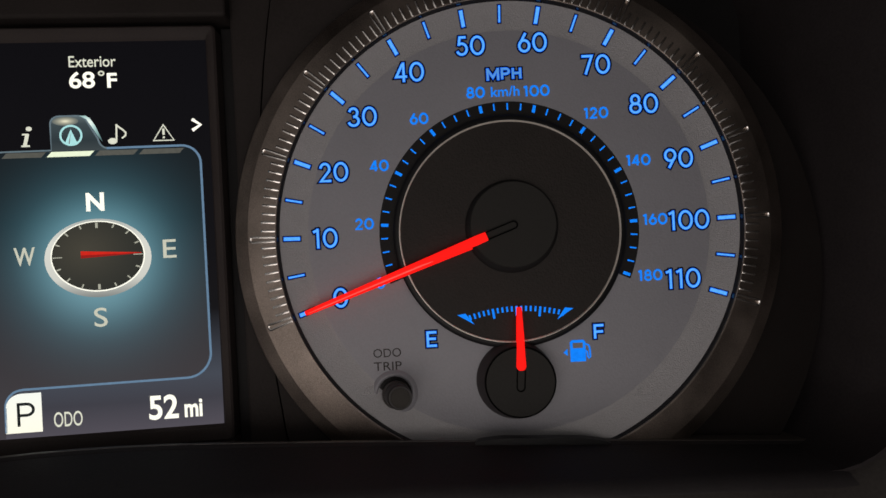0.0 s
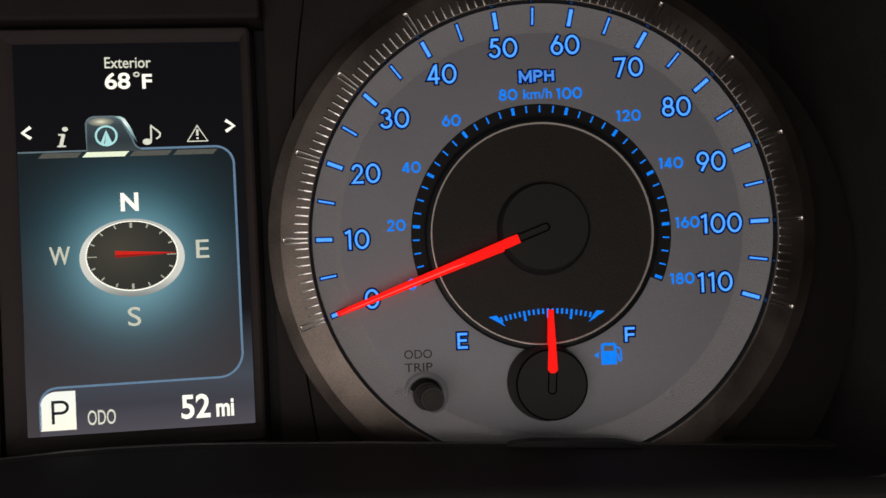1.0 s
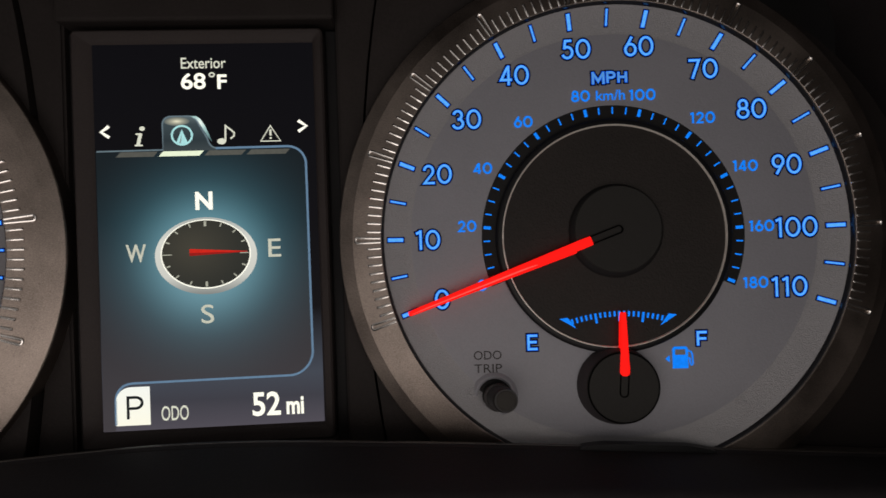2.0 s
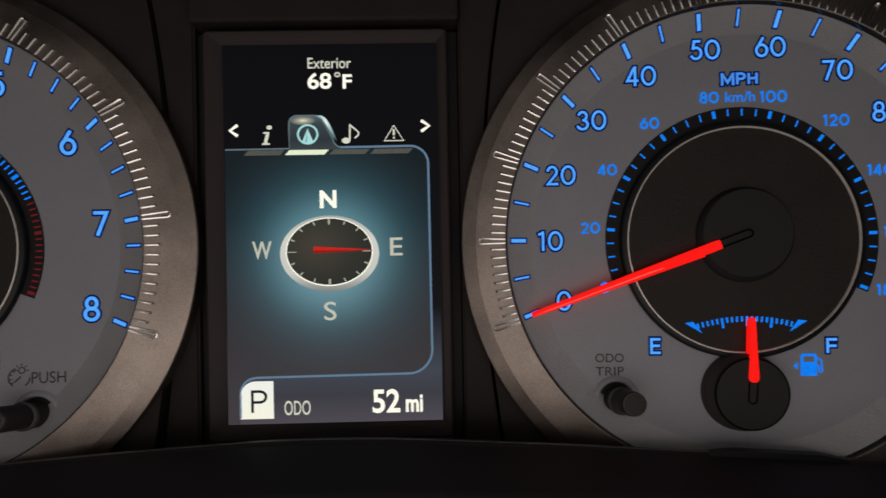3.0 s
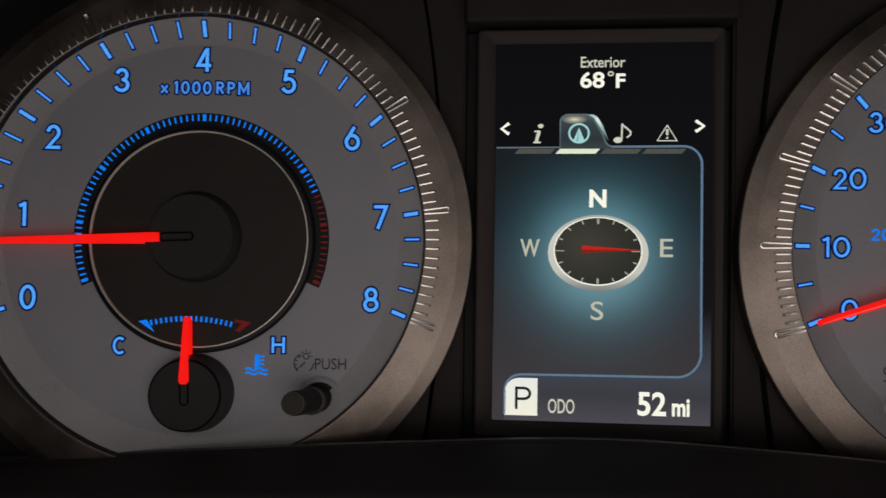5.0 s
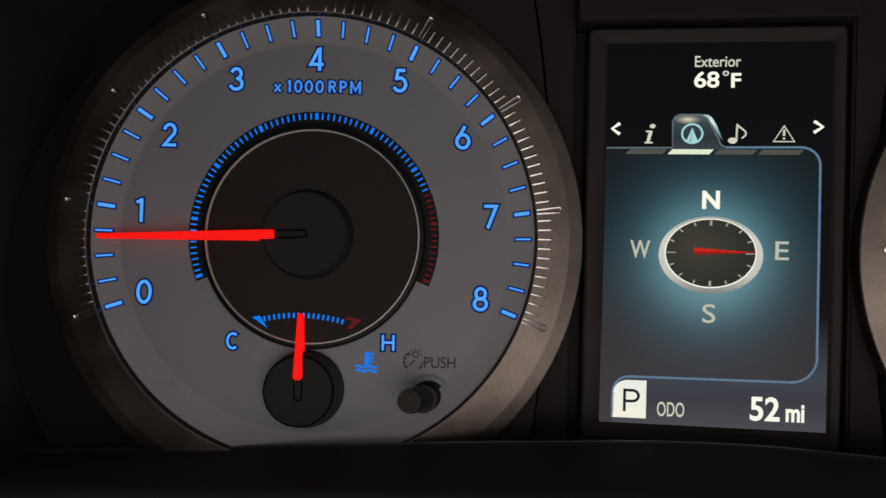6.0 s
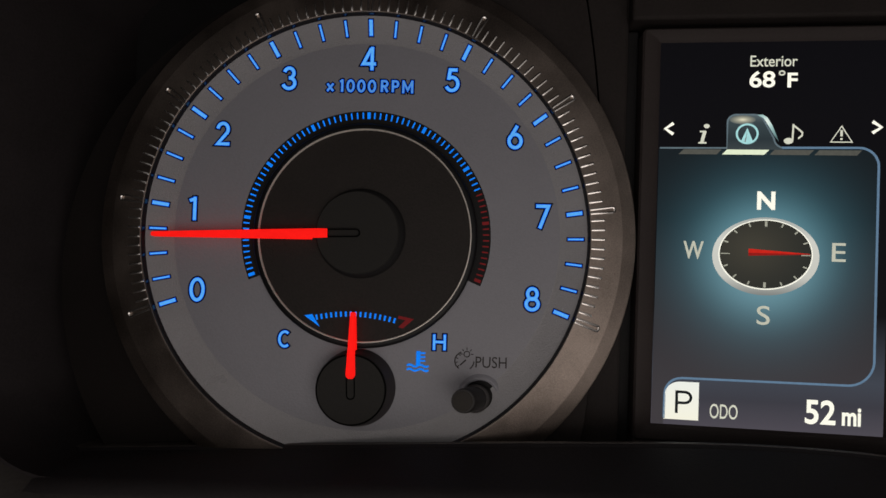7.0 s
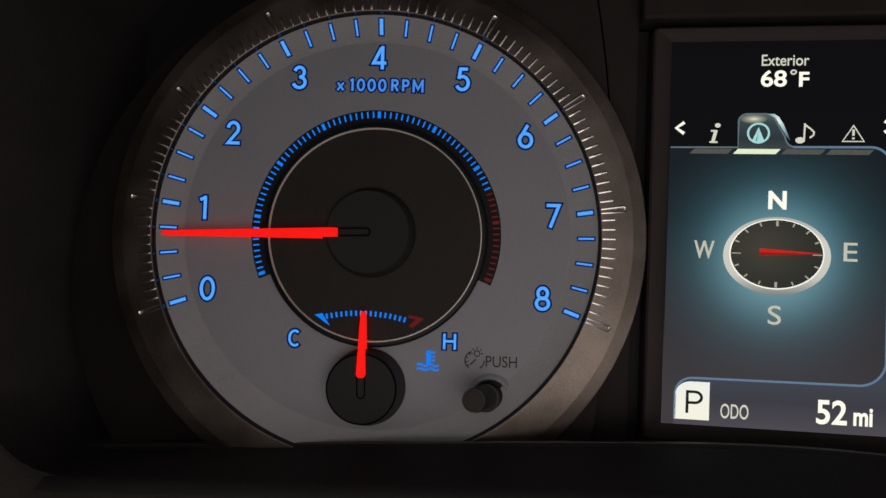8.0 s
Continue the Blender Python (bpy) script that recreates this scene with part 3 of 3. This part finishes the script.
def band_y(r, k):
    return 0.62 + (r / k - 52.8) * (-1.7 - 0.62) / 6.9


def scale_ticks(root, k, values, angle, major):
    def bars(width):
        return [tilted_bar(n, (54.25 - g) * k, (57.95 + g) * k, width + 2 * g, band_y((54.25 - g) * k, k) - lift, band_y((57.95 + g) * k, k) - lift, m)
                for n, g, lift, m in (("tick", 0.0, 0.18, LIT), ("edge", 0.16, 0.13, LIT_EDGE), ("outline", 0.40, 0.07, INK))]

    big, small = bars(0.82), bars(0.38)
    for v in values:
        tick, edge, outline = big if abs(v / major - round(v / major)) < 0.01 else small
        t = part("tick", tick, LIT, root, at=spin(angle(v)))
        part("edge", edge, LIT_EDGE, t)
        part("outline", outline, INK, t)


scale_ticks(speedo, 1.0, range(0, 111, 5), mph_angle, 10)
FIGURES = {0: (-44.6, -15.0), 10: (-47.9, 0.6), 20: (-44.8, 17.6), 30: (-36.7, 31.6), 40: (-23.9, 42.6), 50: (-7.8, 48.7), 60: (8.4, 48.8),
           70: (24.6, 42.3), 80: (36.6, 31.5), 90: (45.0, 16.9), 100: (46.8, 0.7), 110: (44.5, -14.5)}
WIDE = {c: 0.625 for c in "23456789"} | {"0": 0.74, "1": 0.42}


def figure(root, text, x, z, height, deep=False, zero=0.74, heavy=0.106):
    widths = {c: w * height * (1.12 if deep else 1.0) for c, w in (WIDE | {"0": zero}).items()}
    number("figure", text, x, z, height, widths, height * (0.09 if deep else 0.125), face_y - 0.14, LIT_DEEP if deep else LIT, root,
           0.52 if deep else height * heavy, not deep)


for v, (x, z) in FIGURES.items():
    figure(speedo, str(v), x, z, 4.98)
number("unit", "MPH", 0.6, 40.97, 3.15, {"M": 3.2, "P": 2.3, "H": 2.4}, 0.55, face_y - 0.14, LIT_SOFT, speedo, 0.5, True)
lettering("unit", "km/h", -3.0, 4.4, 35.1, 37.75, face_y - 0.12, LIT_DEEP, speedo, 0.01)
KM = {0: (-34.1, -11.7), 20: (-37.5, 3.8), 40: (-32.9, 18.7), 60: (-22.0, 30.4), 80: (-7.0, 36.45), 100: (8.8, 36.2), 120: (24.0, 29.7),
      140: (34.4, 16.9), 160: (38.0, 1.3), 180: (36.0, -13.2)}
for v, (x, z) in KM.items():
    figure(speedo, str(v), x, z, 3.0, True)
hub = centre(speedo, 1.0, face_y, mph_angle(112.6), mph_angle(-1.0), (0.7, 1.65))
km_big = tick_mesh("km_tick", 1.9, 0.80, face_y - 0.14, LIT_DEEP, 31.5)
km_small = tick_mesh("km_tick", 1.75, 0.36, face_y - 0.14, LIT_DEEP, 31.6)
for v in range(0, 181, 5):
    part("km_tick", km_small if v % 20 else km_big, LIT_DEEP, speedo, at=spin(mph_angle(v / 1.609344)))
needle(speedo, (0.7, 1.5), (-6.3, -1.05), (-53.2, -18.3), -3.4, -2.6, 2.5, 1.25, 1.9, "backlit red needle resting at zero", edge=True)

# ---- tachometer
tacho = thing("tachometer", TACHO_AT, "grey round tachometer with lit blue figures and red needle", "tachometer", "round gauges of the panel")
KT = 55.23 / 56.5
face_y, slope, bezel = dial(tacho, KT, 70.5)


def rpm_angle(v):
    return 90 - (v - 4) * 27.556


ribs(bezel, slope, KT, [rpm_angle(i / 12) for i in range(97) if i % 12], [rpm_angle(i) for i in range(9)])
scale_ticks(tacho, KT, [i / 4 for i in range(33)], rpm_angle, 1)
RPM = {0: (-44.3, -15.5), 1: (-46.2, 6.0), 2: (-38.9, 26.2), 3: (-21.6, 41.4), 4: (-0.4, 47.1), 5: (21.8, 41.7), 6: (38.7, 26.9), 7: (46.4, 6.2), 8: (44.2, -15.4)}
for v, (x, z) in RPM.items():
    figure(tacho, str(v), x, z, 6.25, zero=0.64, heavy=0.122)
number("unit", "x", -10.6, 39.7, 3.3, {"x": 1.95}, 0, face_y - 0.14, LIT_SOFT, tacho, 0.42, True, 0.9)
number("unit", "1000", -3.3, 39.7, 3.3, {"1": 1.2, "0": 2.1}, 0.75, face_y - 0.14, LIT_SOFT, tacho, 0.46, True, 0.9)
number("unit", "RPM", 7.2, 39.7, 3.3, {"R": 1.95, "P": 1.85, "M": 2.8}, 0.95, face_y - 0.14, LIT_SOFT, tacho, 0.46, True, 0.9)
hub = centre(tacho, KT, face_y, rpm_angle(8.07), rpm_angle(-0.07), (-1.6, 0.6))
t_big = tick_mesh("inner_tick", 1.75, 0.84, face_y - 0.14, LIT_DEEP, 30.95)
t_small = tick_mesh("inner_tick", 1.65, 0.38, face_y - 0.14, LIT_DEEP, 31.0)
r_big = tick_mesh("red_tick", 1.75, 0.84, face_y - 0.14, RED_DIM, 30.95)
r_small = tick_mesh("red_tick", 1.65, 0.38, face_y - 0.14, RED_DIM, 31.0)
for i in range(81):
    hot = i > 64
    me = (r_big if i % 10 == 0 else r_small) if hot else (t_big if i % 10 == 0 else t_small)
    part("inner_tick", me, LIT_DEEP, tacho, at=spin(rpm_angle(i / 10)))
needle(tacho, (-1.9, 0.5), (-9.2, 0.25), (-55.6, -1.1), -3.4, -2.6, 2.5, 1.2, 1.9, "backlit red needle at idle")

# ---- the small gauges let into the large dials
def small_gauge(name, at, label, category, hub_at, tip_at, root_at, left, right, right_hot, ticks, long_ticks):
    g = thing(name, at, label, category, "small gauges of the panel")
    x, z = hub_at
    smooth(part("hub", capped([(9.2, -2.9), (9.1, -3.3), (8.9, -3.5)], 72, x, z), HUB, g, "matt black needle hub"), 30)
    inward = -0.8 if x > 0 else 0.9
    skirt = tunnel([(arc(x + inward, z - 0.2, 10.1, 10.1, 0, 355, 71), 0.7), (arc(x + inward * 0.8, z - 0.1, 9.9, 9.9, 0, 355, 71), -0.8), (arc(x, z, 9.2, 9.2, 0, 355, 71), -2.95)])
    smooth(part("hub_skirt", skirt, SKIRT, g, "dark flank of the hub"), 40)
    part("hub_groove", stroke(arc(x, z, 8.85, 8.85, 0, 355, 71), 0.40, -3.52, 0.1, closed=True), MATT, g)
    needle(g, (x, z - 1.3), root_at, tip_at, -4.2, -3.4, 2.5, 1.1, 2.0, "backlit red needle at mid scale", 0.42, under=2.6, lean=0.22 if x > 0 else -0.15, nose=0.55)
    y = -0.84
    for pts, hot in ((left, False), (right, right_hot)):
        part("end_mark", prism(pts, y, y + 0.04), RED_DIM if hot else LIT_DEEP, g)
    for a, lng in [(a, False) for a in ticks] + [(a, True) for a in long_ticks]:
        r0, r1 = (17.4, 19.2) if not lng else (16.2, 19.2)
        w = 0.26 if not lng else 0.4
        c, s = math.cos(radians(a)), math.sin(radians(a))
        pts = [(x + c * r - s * o, z + 0.35 + s * r + c * o) for r, o in ((r0, -w), (r1, -w), (r1, w), (r0, w))]
        part("tick", prism(pts, y, y + 0.04), LIT_DEEP, g)
    return g


def along(a0, a1, n):
    return [a0 + (a1 - a0) * i / (n - 1) for i in range(n)]


# arc marks of the small scales lie on a wide arc round a point below the hub
def wide_scale(g, cx, cz, r, spots, long_spots, length=1.35, y=-0.84):
    for a, lng in [(a, False) for a in spots] + [(a, True) for a in long_spots]:
        w, l = (0.25, length) if not lng else (0.30, length + 1.2)
        c, s = math.cos(radians(a)), math.sin(radians(a))
        pts = [(cx + c * q - s * o, cz + s * q + c * o) for q, o in ((r - l, -w), (r, -w), (r, w), (r - l, w))]
        part("tick", prism(pts, y, y + 0.04), LIT_DEEP, g)


def gauge_letter(root, text, x0, x1, z0, z1):
    number("letter", text, (x0 + x1) / 2, (z0 + z1) / 2, z1 - z0, {text: x1 - x0}, 0, 0.56, LIT, root, 0.54, True)


fuel = small_gauge("fuel_gauge", SPEEDO_AT, "small fuel gauge with lit blue scale, needle at half", "fuel gauge", (0.34, -38.3), (1.05, -19.4), (0.65, -35.2),
                   [(-14.7, -20.9), (-12.6, -20.6), (-10.4, -23.5)], [(15.2, -20.6), (13.1, -20.3), (10.9, -23.3)], False, [], [])
wide_scale(fuel, 0.6, -62.5, 43.2, [a for i, a in enumerate(along(106.4, 73.6, 21)) if i not in (5, 10, 15)], [98.2, 90.0, 81.8])
gauge_letter(fuel, "E", -22.9, -20.1, -28.9, -24.9)
gauge_letter(fuel, "F", 20.6, 23.4, -29.2, -25.3)
pump = part("pump_symbol", prism([(14.2, -34.7), (18.2, -34.7), (18.2, -29.6), (17.7, -29.1), (14.7, -29.1), (14.2, -29.6)], 0.56, 0.6), LIT_DEEP, fuel, "lit blue fuel pump symbol")
part("pump_window", prism([(14.9, -31.2), (17.5, -31.2), (17.5, -29.8), (14.9, -29.8)], 0.5, 0.54), FACE, pump)
part("pump_hose", stroke([(18.2, -30.2), (19.0, -30.5), (19.3, -31.3), (19.4, -33.6), (19.0, -34.0), (18.7, -33.4), (18.6, -32.2), (18.2, -32.0)], 0.4, 0.56), LIT_DEEP, pump)
part("side_arrow", prism([(13.5, -33.1), (13.5, -31.3), (12.4, -32.2)], 0.56, 0.6), LIT_DEEP, pump)

temp = small_gauge("temperature_gauge", TACHO_AT, "small coolant temperature gauge with lit blue scale and red end", "temperature gauge", (-1.75, -39.6), (-2.0, -19.9), (-1.9, -36.6),
                   [(-15.0, -21.3), (-13.0, -20.9), (-10.9, -24.1)], [(13.6, -21.4), (9.6, -20.6), (9.4, -21.4), (11.4, -21.7), (9.6, -23.6), (10.8, -23.9)], True, [], [])
wide_scale(temp, -2.2, -63.5, 43.6, along(104.6, 75.5, 18), [])
gauge_letter(temp, "C", -22.1, -19.0, -30.0, -25.6)
gauge_letter(temp, "H", 18.7, 22.0, -29.6, -25.1)
th = part("thermometer_symbol", prism([(14.4, -33.5), (15.5, -33.5), (15.5, -29.8), (14.4, -29.8)], 0.56, 0.6), LIT_DEEP, temp, "lit blue coolant symbol")
for z in (-30.3, -31.3, -32.3):
    part("mark", prism([(15.5, z - 0.22), (16.8, z - 0.22), (16.8, z + 0.22), (15.5, z + 0.22)], 0.56, 0.6), LIT_DEEP, th)
for z in (-33.6, -34.7):
    part("wave", stroke([(12.0 + i * 0.57, z + 0.28 * math.sin(i * 1.25)) for i in range(11)], 0.5, 0.56), LIT_DEEP, th)

# ---- push knobs
def knob(name, at, base, tip, label, group):
    k = thing(name, at, label, "knob", group)
    bx, bz = base
    tx, tz = (tip[0] - base[0]) / -9.0, (tip[1] - base[1]) / -9.0
    smooth(part("collar", lathe([(6.0, 0.69), (5.7, 0.45), (5.2, 0.1), (4.8, 0.0), (4.45, 0.2), (4.3, 1.6)], 64, bx, bz), FACE, k, "moulded grey collar"), 60)
    part("hole", capped([(4.35, 0.9), (4.3, 0.62)], 48, bx, bz), BLACK, k)
    smooth(part("stem", capped([(3.2, 0.6), (3.2, -2.2), (3.1, -2.4)], 48, bx, bz, (tx, tz)), HUB, k, "matt black stem"), 35)
    smooth(part("sleeve", lathe([(3.0, -2.2), (3.5, -2.3), (3.6, -2.5), (3.6, -2.9), (3.45, -3.1), (3.0, -3.2)], 48, bx, bz, tilt=(tx, tz)), SLEEVE, k, "dark grey sleeve ring"), 50)
    smooth(part("button", capped([(3.1, -3.0), (3.1, -8.0), (3.0, -8.6), (2.8, -8.95), (2.5, -9.0), (2.4, -8.9)], 48, bx, bz, (tx, tz)), BUTTON, k, "dark push button"), 35)
    smooth(part("cap", capped([(2.4, -8.85), (2.3, -9.0), (2.2, -9.02)], 48, bx, bz, (tx, tz)), CAP, k, "dark grey end of the button"), 35)
    return k


knob("trip_knob", SPEEDO_AT, (-31.8, -40.4), (-29.7, -39.2), "short black trip push knob in a grey dial", "push knobs")
knob("dimmer_knob", TACHO_AT, (31.3, -41.2), (26.7, -40.0), "short black dimmer push knob in a grey dial", "push knobs")
for text, z0, z1 in (("ODO", -31.0, -28.75), ("TRIP", -34.4, -32.2)):
    lettering("knob_print", text, -36.9, -29.7, z0, z1, 0.62, PRINT, speedo, 0.0, label="dark grey printed words")
lettering("knob_print", "PUSH", 29.9, 38.0, -33.6, -30.7, 0.62, PRINT, tacho, 0.0, label="dark grey printed word")
dim = part("dimmer_symbol", stroke(arc(27.0, -32.0, 2.5, 2.4, 110, 235, 10), 0.32, 0.62), PRINT, tacho, "dark grey dimmer symbol")
part("symbol_arc", stroke(arc(27.0, -32.0, 2.5, 2.4, -55, 0, 6), 0.32, 0.62), PRINT, dim)
part("symbol_bulb", stroke(arc(27.6, -30.2, 0.75, 0.75, 0, 340, 12), 0.26, 0.62, closed=True), PRINT, dim)
for a in (0, 45, 90, 135, 180):
    c, s = math.cos(radians(a)), math.sin(radians(a))
    part("symbol_ray", stroke([(27.6 + 1.1 * c, -30.2 + 1.1 * s), (27.6 + 1.7 * c, -30.2 + 1.7 * s)], 0.24, 0.62), PRINT, dim)
for a in (130, 160, 190, 220):
    c, s = math.cos(radians(a)), math.sin(radians(a))
    part("symbol_ray", stroke([(27.0 + 1.7 * c, -32.0 + 1.7 * s), (27.0 + 2.3 * c, -32.0 + 2.3 * s)], 0.24, 0.62), PRINT, dim)
part("symbol_pointer", stroke([(25.9, -33.1), (27.4, -31.7)], 0.35, 0.62), PRINT, dim)

# ---------------------------------------------------------------- information display
disp = thing("information_display", pose(0, 0, 0), "lit upright colour display with compass, temperature and odometer", "display")
fr = tunnel([(rounded(-32.0, 32.0, -50.4, 57.4, 1.2, 4), 6), (rounded(-32.0, 32.0, -50.4, 57.4, 1.2, 4), -0.8), (rounded(-31.5, 31.5, -49.9, 56.9, 1.0, 4), -1.3),
             (rounded(-28.6, 29.9, -46.9, 54.9, 0.5, 4), -0.9), (rounded(-27.1, 29.2, -46.1, 53.8, 0.2, 4), 0.1)])
smooth(part("display_frame", fr, FRAME, disp, "dark plastic frame"), 40)
scr = part("screen", prism([(-27.2, -46.2), (29.3, -46.2), (29.3, 53.9), (-27.2, 53.9)], 0.0, 2.0), SCREEN, disp, "lit screen")

TAB_TOP = arc(-7.9, 33.0, 2.1, 2.0, 180, 90, 6) + arc(-3.4, 32.0, 2.7, 3.0, 90, 38, 6) + [(-0.2, 31.9), (1.3, 29.2)] + arc(3.9, 29.0, 2.4, 2.5, 205, 270, 6)
tab_line = [(-26.8, 26.25), (-10.0, 26.35)] + TAB_TOP
rest_line = arc(21.9, 21.9, 4.7, 4.7, 90, 0, 10) + [(26.75, -27.2)] + arc(20.6, -27.2, 6.2, 6.5, 0, -90, 10) + [(-19.8, -33.95)] + arc(-19.8, -38.3, 4.1, 4.3, 90, 180, 8) + [(-23.95, -44.6)]
L1, L2, L3 = -0.05, -0.10, -0.15
pane = [(-27.0, 25.9), (21.9, 26.4)] + arc(21.9, 21.9, 4.6, 4.6, 90, 0, 10) + [(26.7, -27.2)] + arc(20.6, -27.2, 6.1, 6.6, 0, -90, 10) + [(-19.8, -34.1), (-22.4, -35.4), (-23.7, -37.6), (-24.1, -46.1), (-27.1, -46.1)]
part("compass_pane", prism(pane, L1, L1 + 0.03), PANE, scr)
tab = [(-10.0, 26.0)] + TAB_TOP + [(3.9, 26.0)]
part("menu_tab", prism(tab, L1 - 0.02, L1), TAB, scr)
part("tab_shine", prism(arc(-6.3, 33.7, 3.2, 1.15, 0, 345, 23), L2 + 0.01, L2 + 0.02), SHINE, scr)
glare = [(-2.9, 35.0), (-1.2, 34.1), (0.1, 32.0), (1.6, 29.4), (2.6, 28.1), (2.2, 29.3), (0.9, 32.4), (-0.3, 34.3), (-1.4, 35.0)]
part("tab_glare", prism(glare, L2 - 0.05, L2 - 0.03), GLARE, scr)
part("pane_line", stroke(tab_line, 0.42, L2 + 0.01), W_EDGE, scr)
part("pane_line", stroke(tab_line[-2:] + rest_line, 0.56, L2), W_BLUE, scr)
for x0, x1, m in ((-22.0, -12.5, W_BAR), (-11.2, -0.8, W_LIME), (0.5, 10.0, W_BAR), (11.3, 21.4, W_BAR)):
    part("menu_bar", prism([(x0, 24.65), (x1, 24.65), (x1 + 1.2, 25.95), (x0 + 1.2, 25.95)], L2, L2 + 0.03), m, scr)
lettering("word", "Exterior", -4.8, 6.7, 47.4, 50.3, L2, W_CREAM, scr, 0.008)
lettering("reading", "68", -4.9, 1.4, 42.0, 46.3, L2, W_WHITE, scr, 0.020)
part("reading", stroke(arc(3.0, 45.75, 0.62, 0.5, 0, 345, 23), 0.36, L2, closed=True), W_CREAM, scr)
lettering("reading", "F", 4.35, 6.8, 42.0, 45.8, L2, W_WHITE, scr, 0.026)
part("arrow", stroke([(-23.5, 32.75), (-25.5, 31.3), (-23.5, 29.85)], 0.85, L2), W_WHITE, scr)
part("arrow", stroke([(24.9, 33.3), (27.0, 31.85), (24.9, 30.4)], 0.85, L2), W_WHITE, scr)
info = part("menu_icon", stroke([(-15.55, 30.75), (-16.3, 27.7)], 0.85, L2), W_CREAM, scr)
part("icon_dot", prism(arc(-15.15, 32.0, 0.72, 0.58, 0, 340, 17), L2, L2 + 0.03), W_CREAM, info)
for x0, x1, z in ((-17.1, -15.1, 27.65), (-16.8, -15.3, 30.6)):
    part("serif", stroke([(x0, z), (x1, z)], 0.42, L2 - 0.02), W_CREAM, info)
ring = part("menu_icon", stroke(arc(-5.1, 30.05, 2.55, 2.45, 0, 350, 35), 0.5, L2, closed=True), W_TEAL, scr)
part("icon_arrow", prism([(-6.55, 28.2), (-5.1, 27.75), (-3.7, 28.2), (-5.1, 31.6)], L2, L2 + 0.03), W_TEAL, ring)
part("arrow_groove", prism([(-5.75, 28.0), (-5.45, 27.9), (-5.1, 30.6)], L2 - 0.03, L2 - 0.01), W_GREY, ring)
note = part("menu_icon", prism(arc(5.0, 28.25, 1.15, 0.8, 0, 345, 16), L2, L2 + 0.03), W_CREAM, scr)
part("note_stem", stroke([(5.95, 28.3), (6.1, 32.6)], 0.42, L2), W_CREAM, note)
part("note_flag", stroke([(6.1, 32.3), (7.6, 31.1), (8.3, 30.4), (8.2, 29.6), (7.3, 28.9)], 0.42, L2), W_CREAM, note)
warn = part("menu_icon", stroke([(15.1, 28.05), (20.2, 28.05), (17.65, 32.1)], 0.48, L2, closed=True), W_CREAM, scr)
part("warning_bar", stroke([(17.65, 31.1), (17.65, 29.5)], 0.55, L2), W_CREAM, warn)
part("warning_dot", stroke([(17.65, 29.05), (17.65, 28.6)], 0.55, L2), W_CREAM, warn)

# compass
oval = part("compass_rim", prism(arc(0.12, -1.55, 13.05, 10.05, 0, 354, 59), L2, L2 + 0.03), OVAL, scr)
part("rim_edge", stroke(arc(0.08, -1.1, 11.35, 8.9, 0, 354, 59), 0.32, L3 + 0.03, 0.02, closed=True), W_WHITE, oval)
part("compass_dial", prism(arc(0.08, -1.05, 11.2, 8.75, 0, 354, 59), L3, L3 + 0.02), W_DIAL, oval)
for i in range(16):
    a = radians(90 + i * 22.5)
    c, s = math.cos(a), math.sin(a)
    n, w = ((2.3, 0.24) if i % 8 else (1.6, 0.6)) if i % 4 == 0 else (1.1, 0.36)
    part("compass_mark", stroke([(0.08 + 11.0 * c, -1.05 + 8.55 * s), (0.08 + (11.0 - n) * c, -1.05 + (8.55 - n * 0.85) * s)], w, L3 - 0.05, 0.03), W_MARK, oval)
part("compass_needle", prism([(-4.05, 0.35), (-4.05, -0.7), (10.8, -0.72), (10.8, -0.62)], L3 - 0.1, L3 - 0.07), W_RED, oval)
part("compass_needle", prism([(-4.05, -0.7), (-4.05, -1.5), (10.8, -0.82), (10.8, -0.72)], L3 - 0.1, L3 - 0.07), W_RED_DARK, oval, "darker lower half")
lettering("letter", "N", -2.25, 2.2, 10.45, 15.2, L2, W_WHITE, scr, 0.036)
lettering("letter", "W", -20.2, -15.1, -2.7, 1.95, L2, W_SOFT, scr, 0.016)
lettering("letter", "E", 16.1, 19.4, -2.4, 2.35, L2, W_SOFT, scr, 0.004)
lettering("letter", "S", -1.6, 1.65, -19.2, -14.3, L2, W_SOFT, scr, 0.004)

# gear and odometer
gear = part("gear_box", prism([(-24.0, -44.8), (-15.3, -44.8), (-15.3, -34.9), (-20.0, -34.9)] + arc(-20.0, -38.6, 3.9, 3.7, 90, 180, 8), L2, L2 + 0.03), PBOX, scr)
number("gear_letter", "P", -19.05, -40.35, 6.3, {"P": 4.3}, 0, L3, W_DARK, gear, 0.72, False)
lettering("word", "ODO", -12.5, -5.6, -44.0, -40.2, L2, W_CREAM, scr, 0.006)
lettering("reading", "52", 10.7, 18.0, -44.0, -37.7, L2, W_WHITE, scr, 0.022)
lettering("unit", "mi", 19.5, 24.0, -43.9, -39.3, L2, W_WHITE, scr, 0.03)
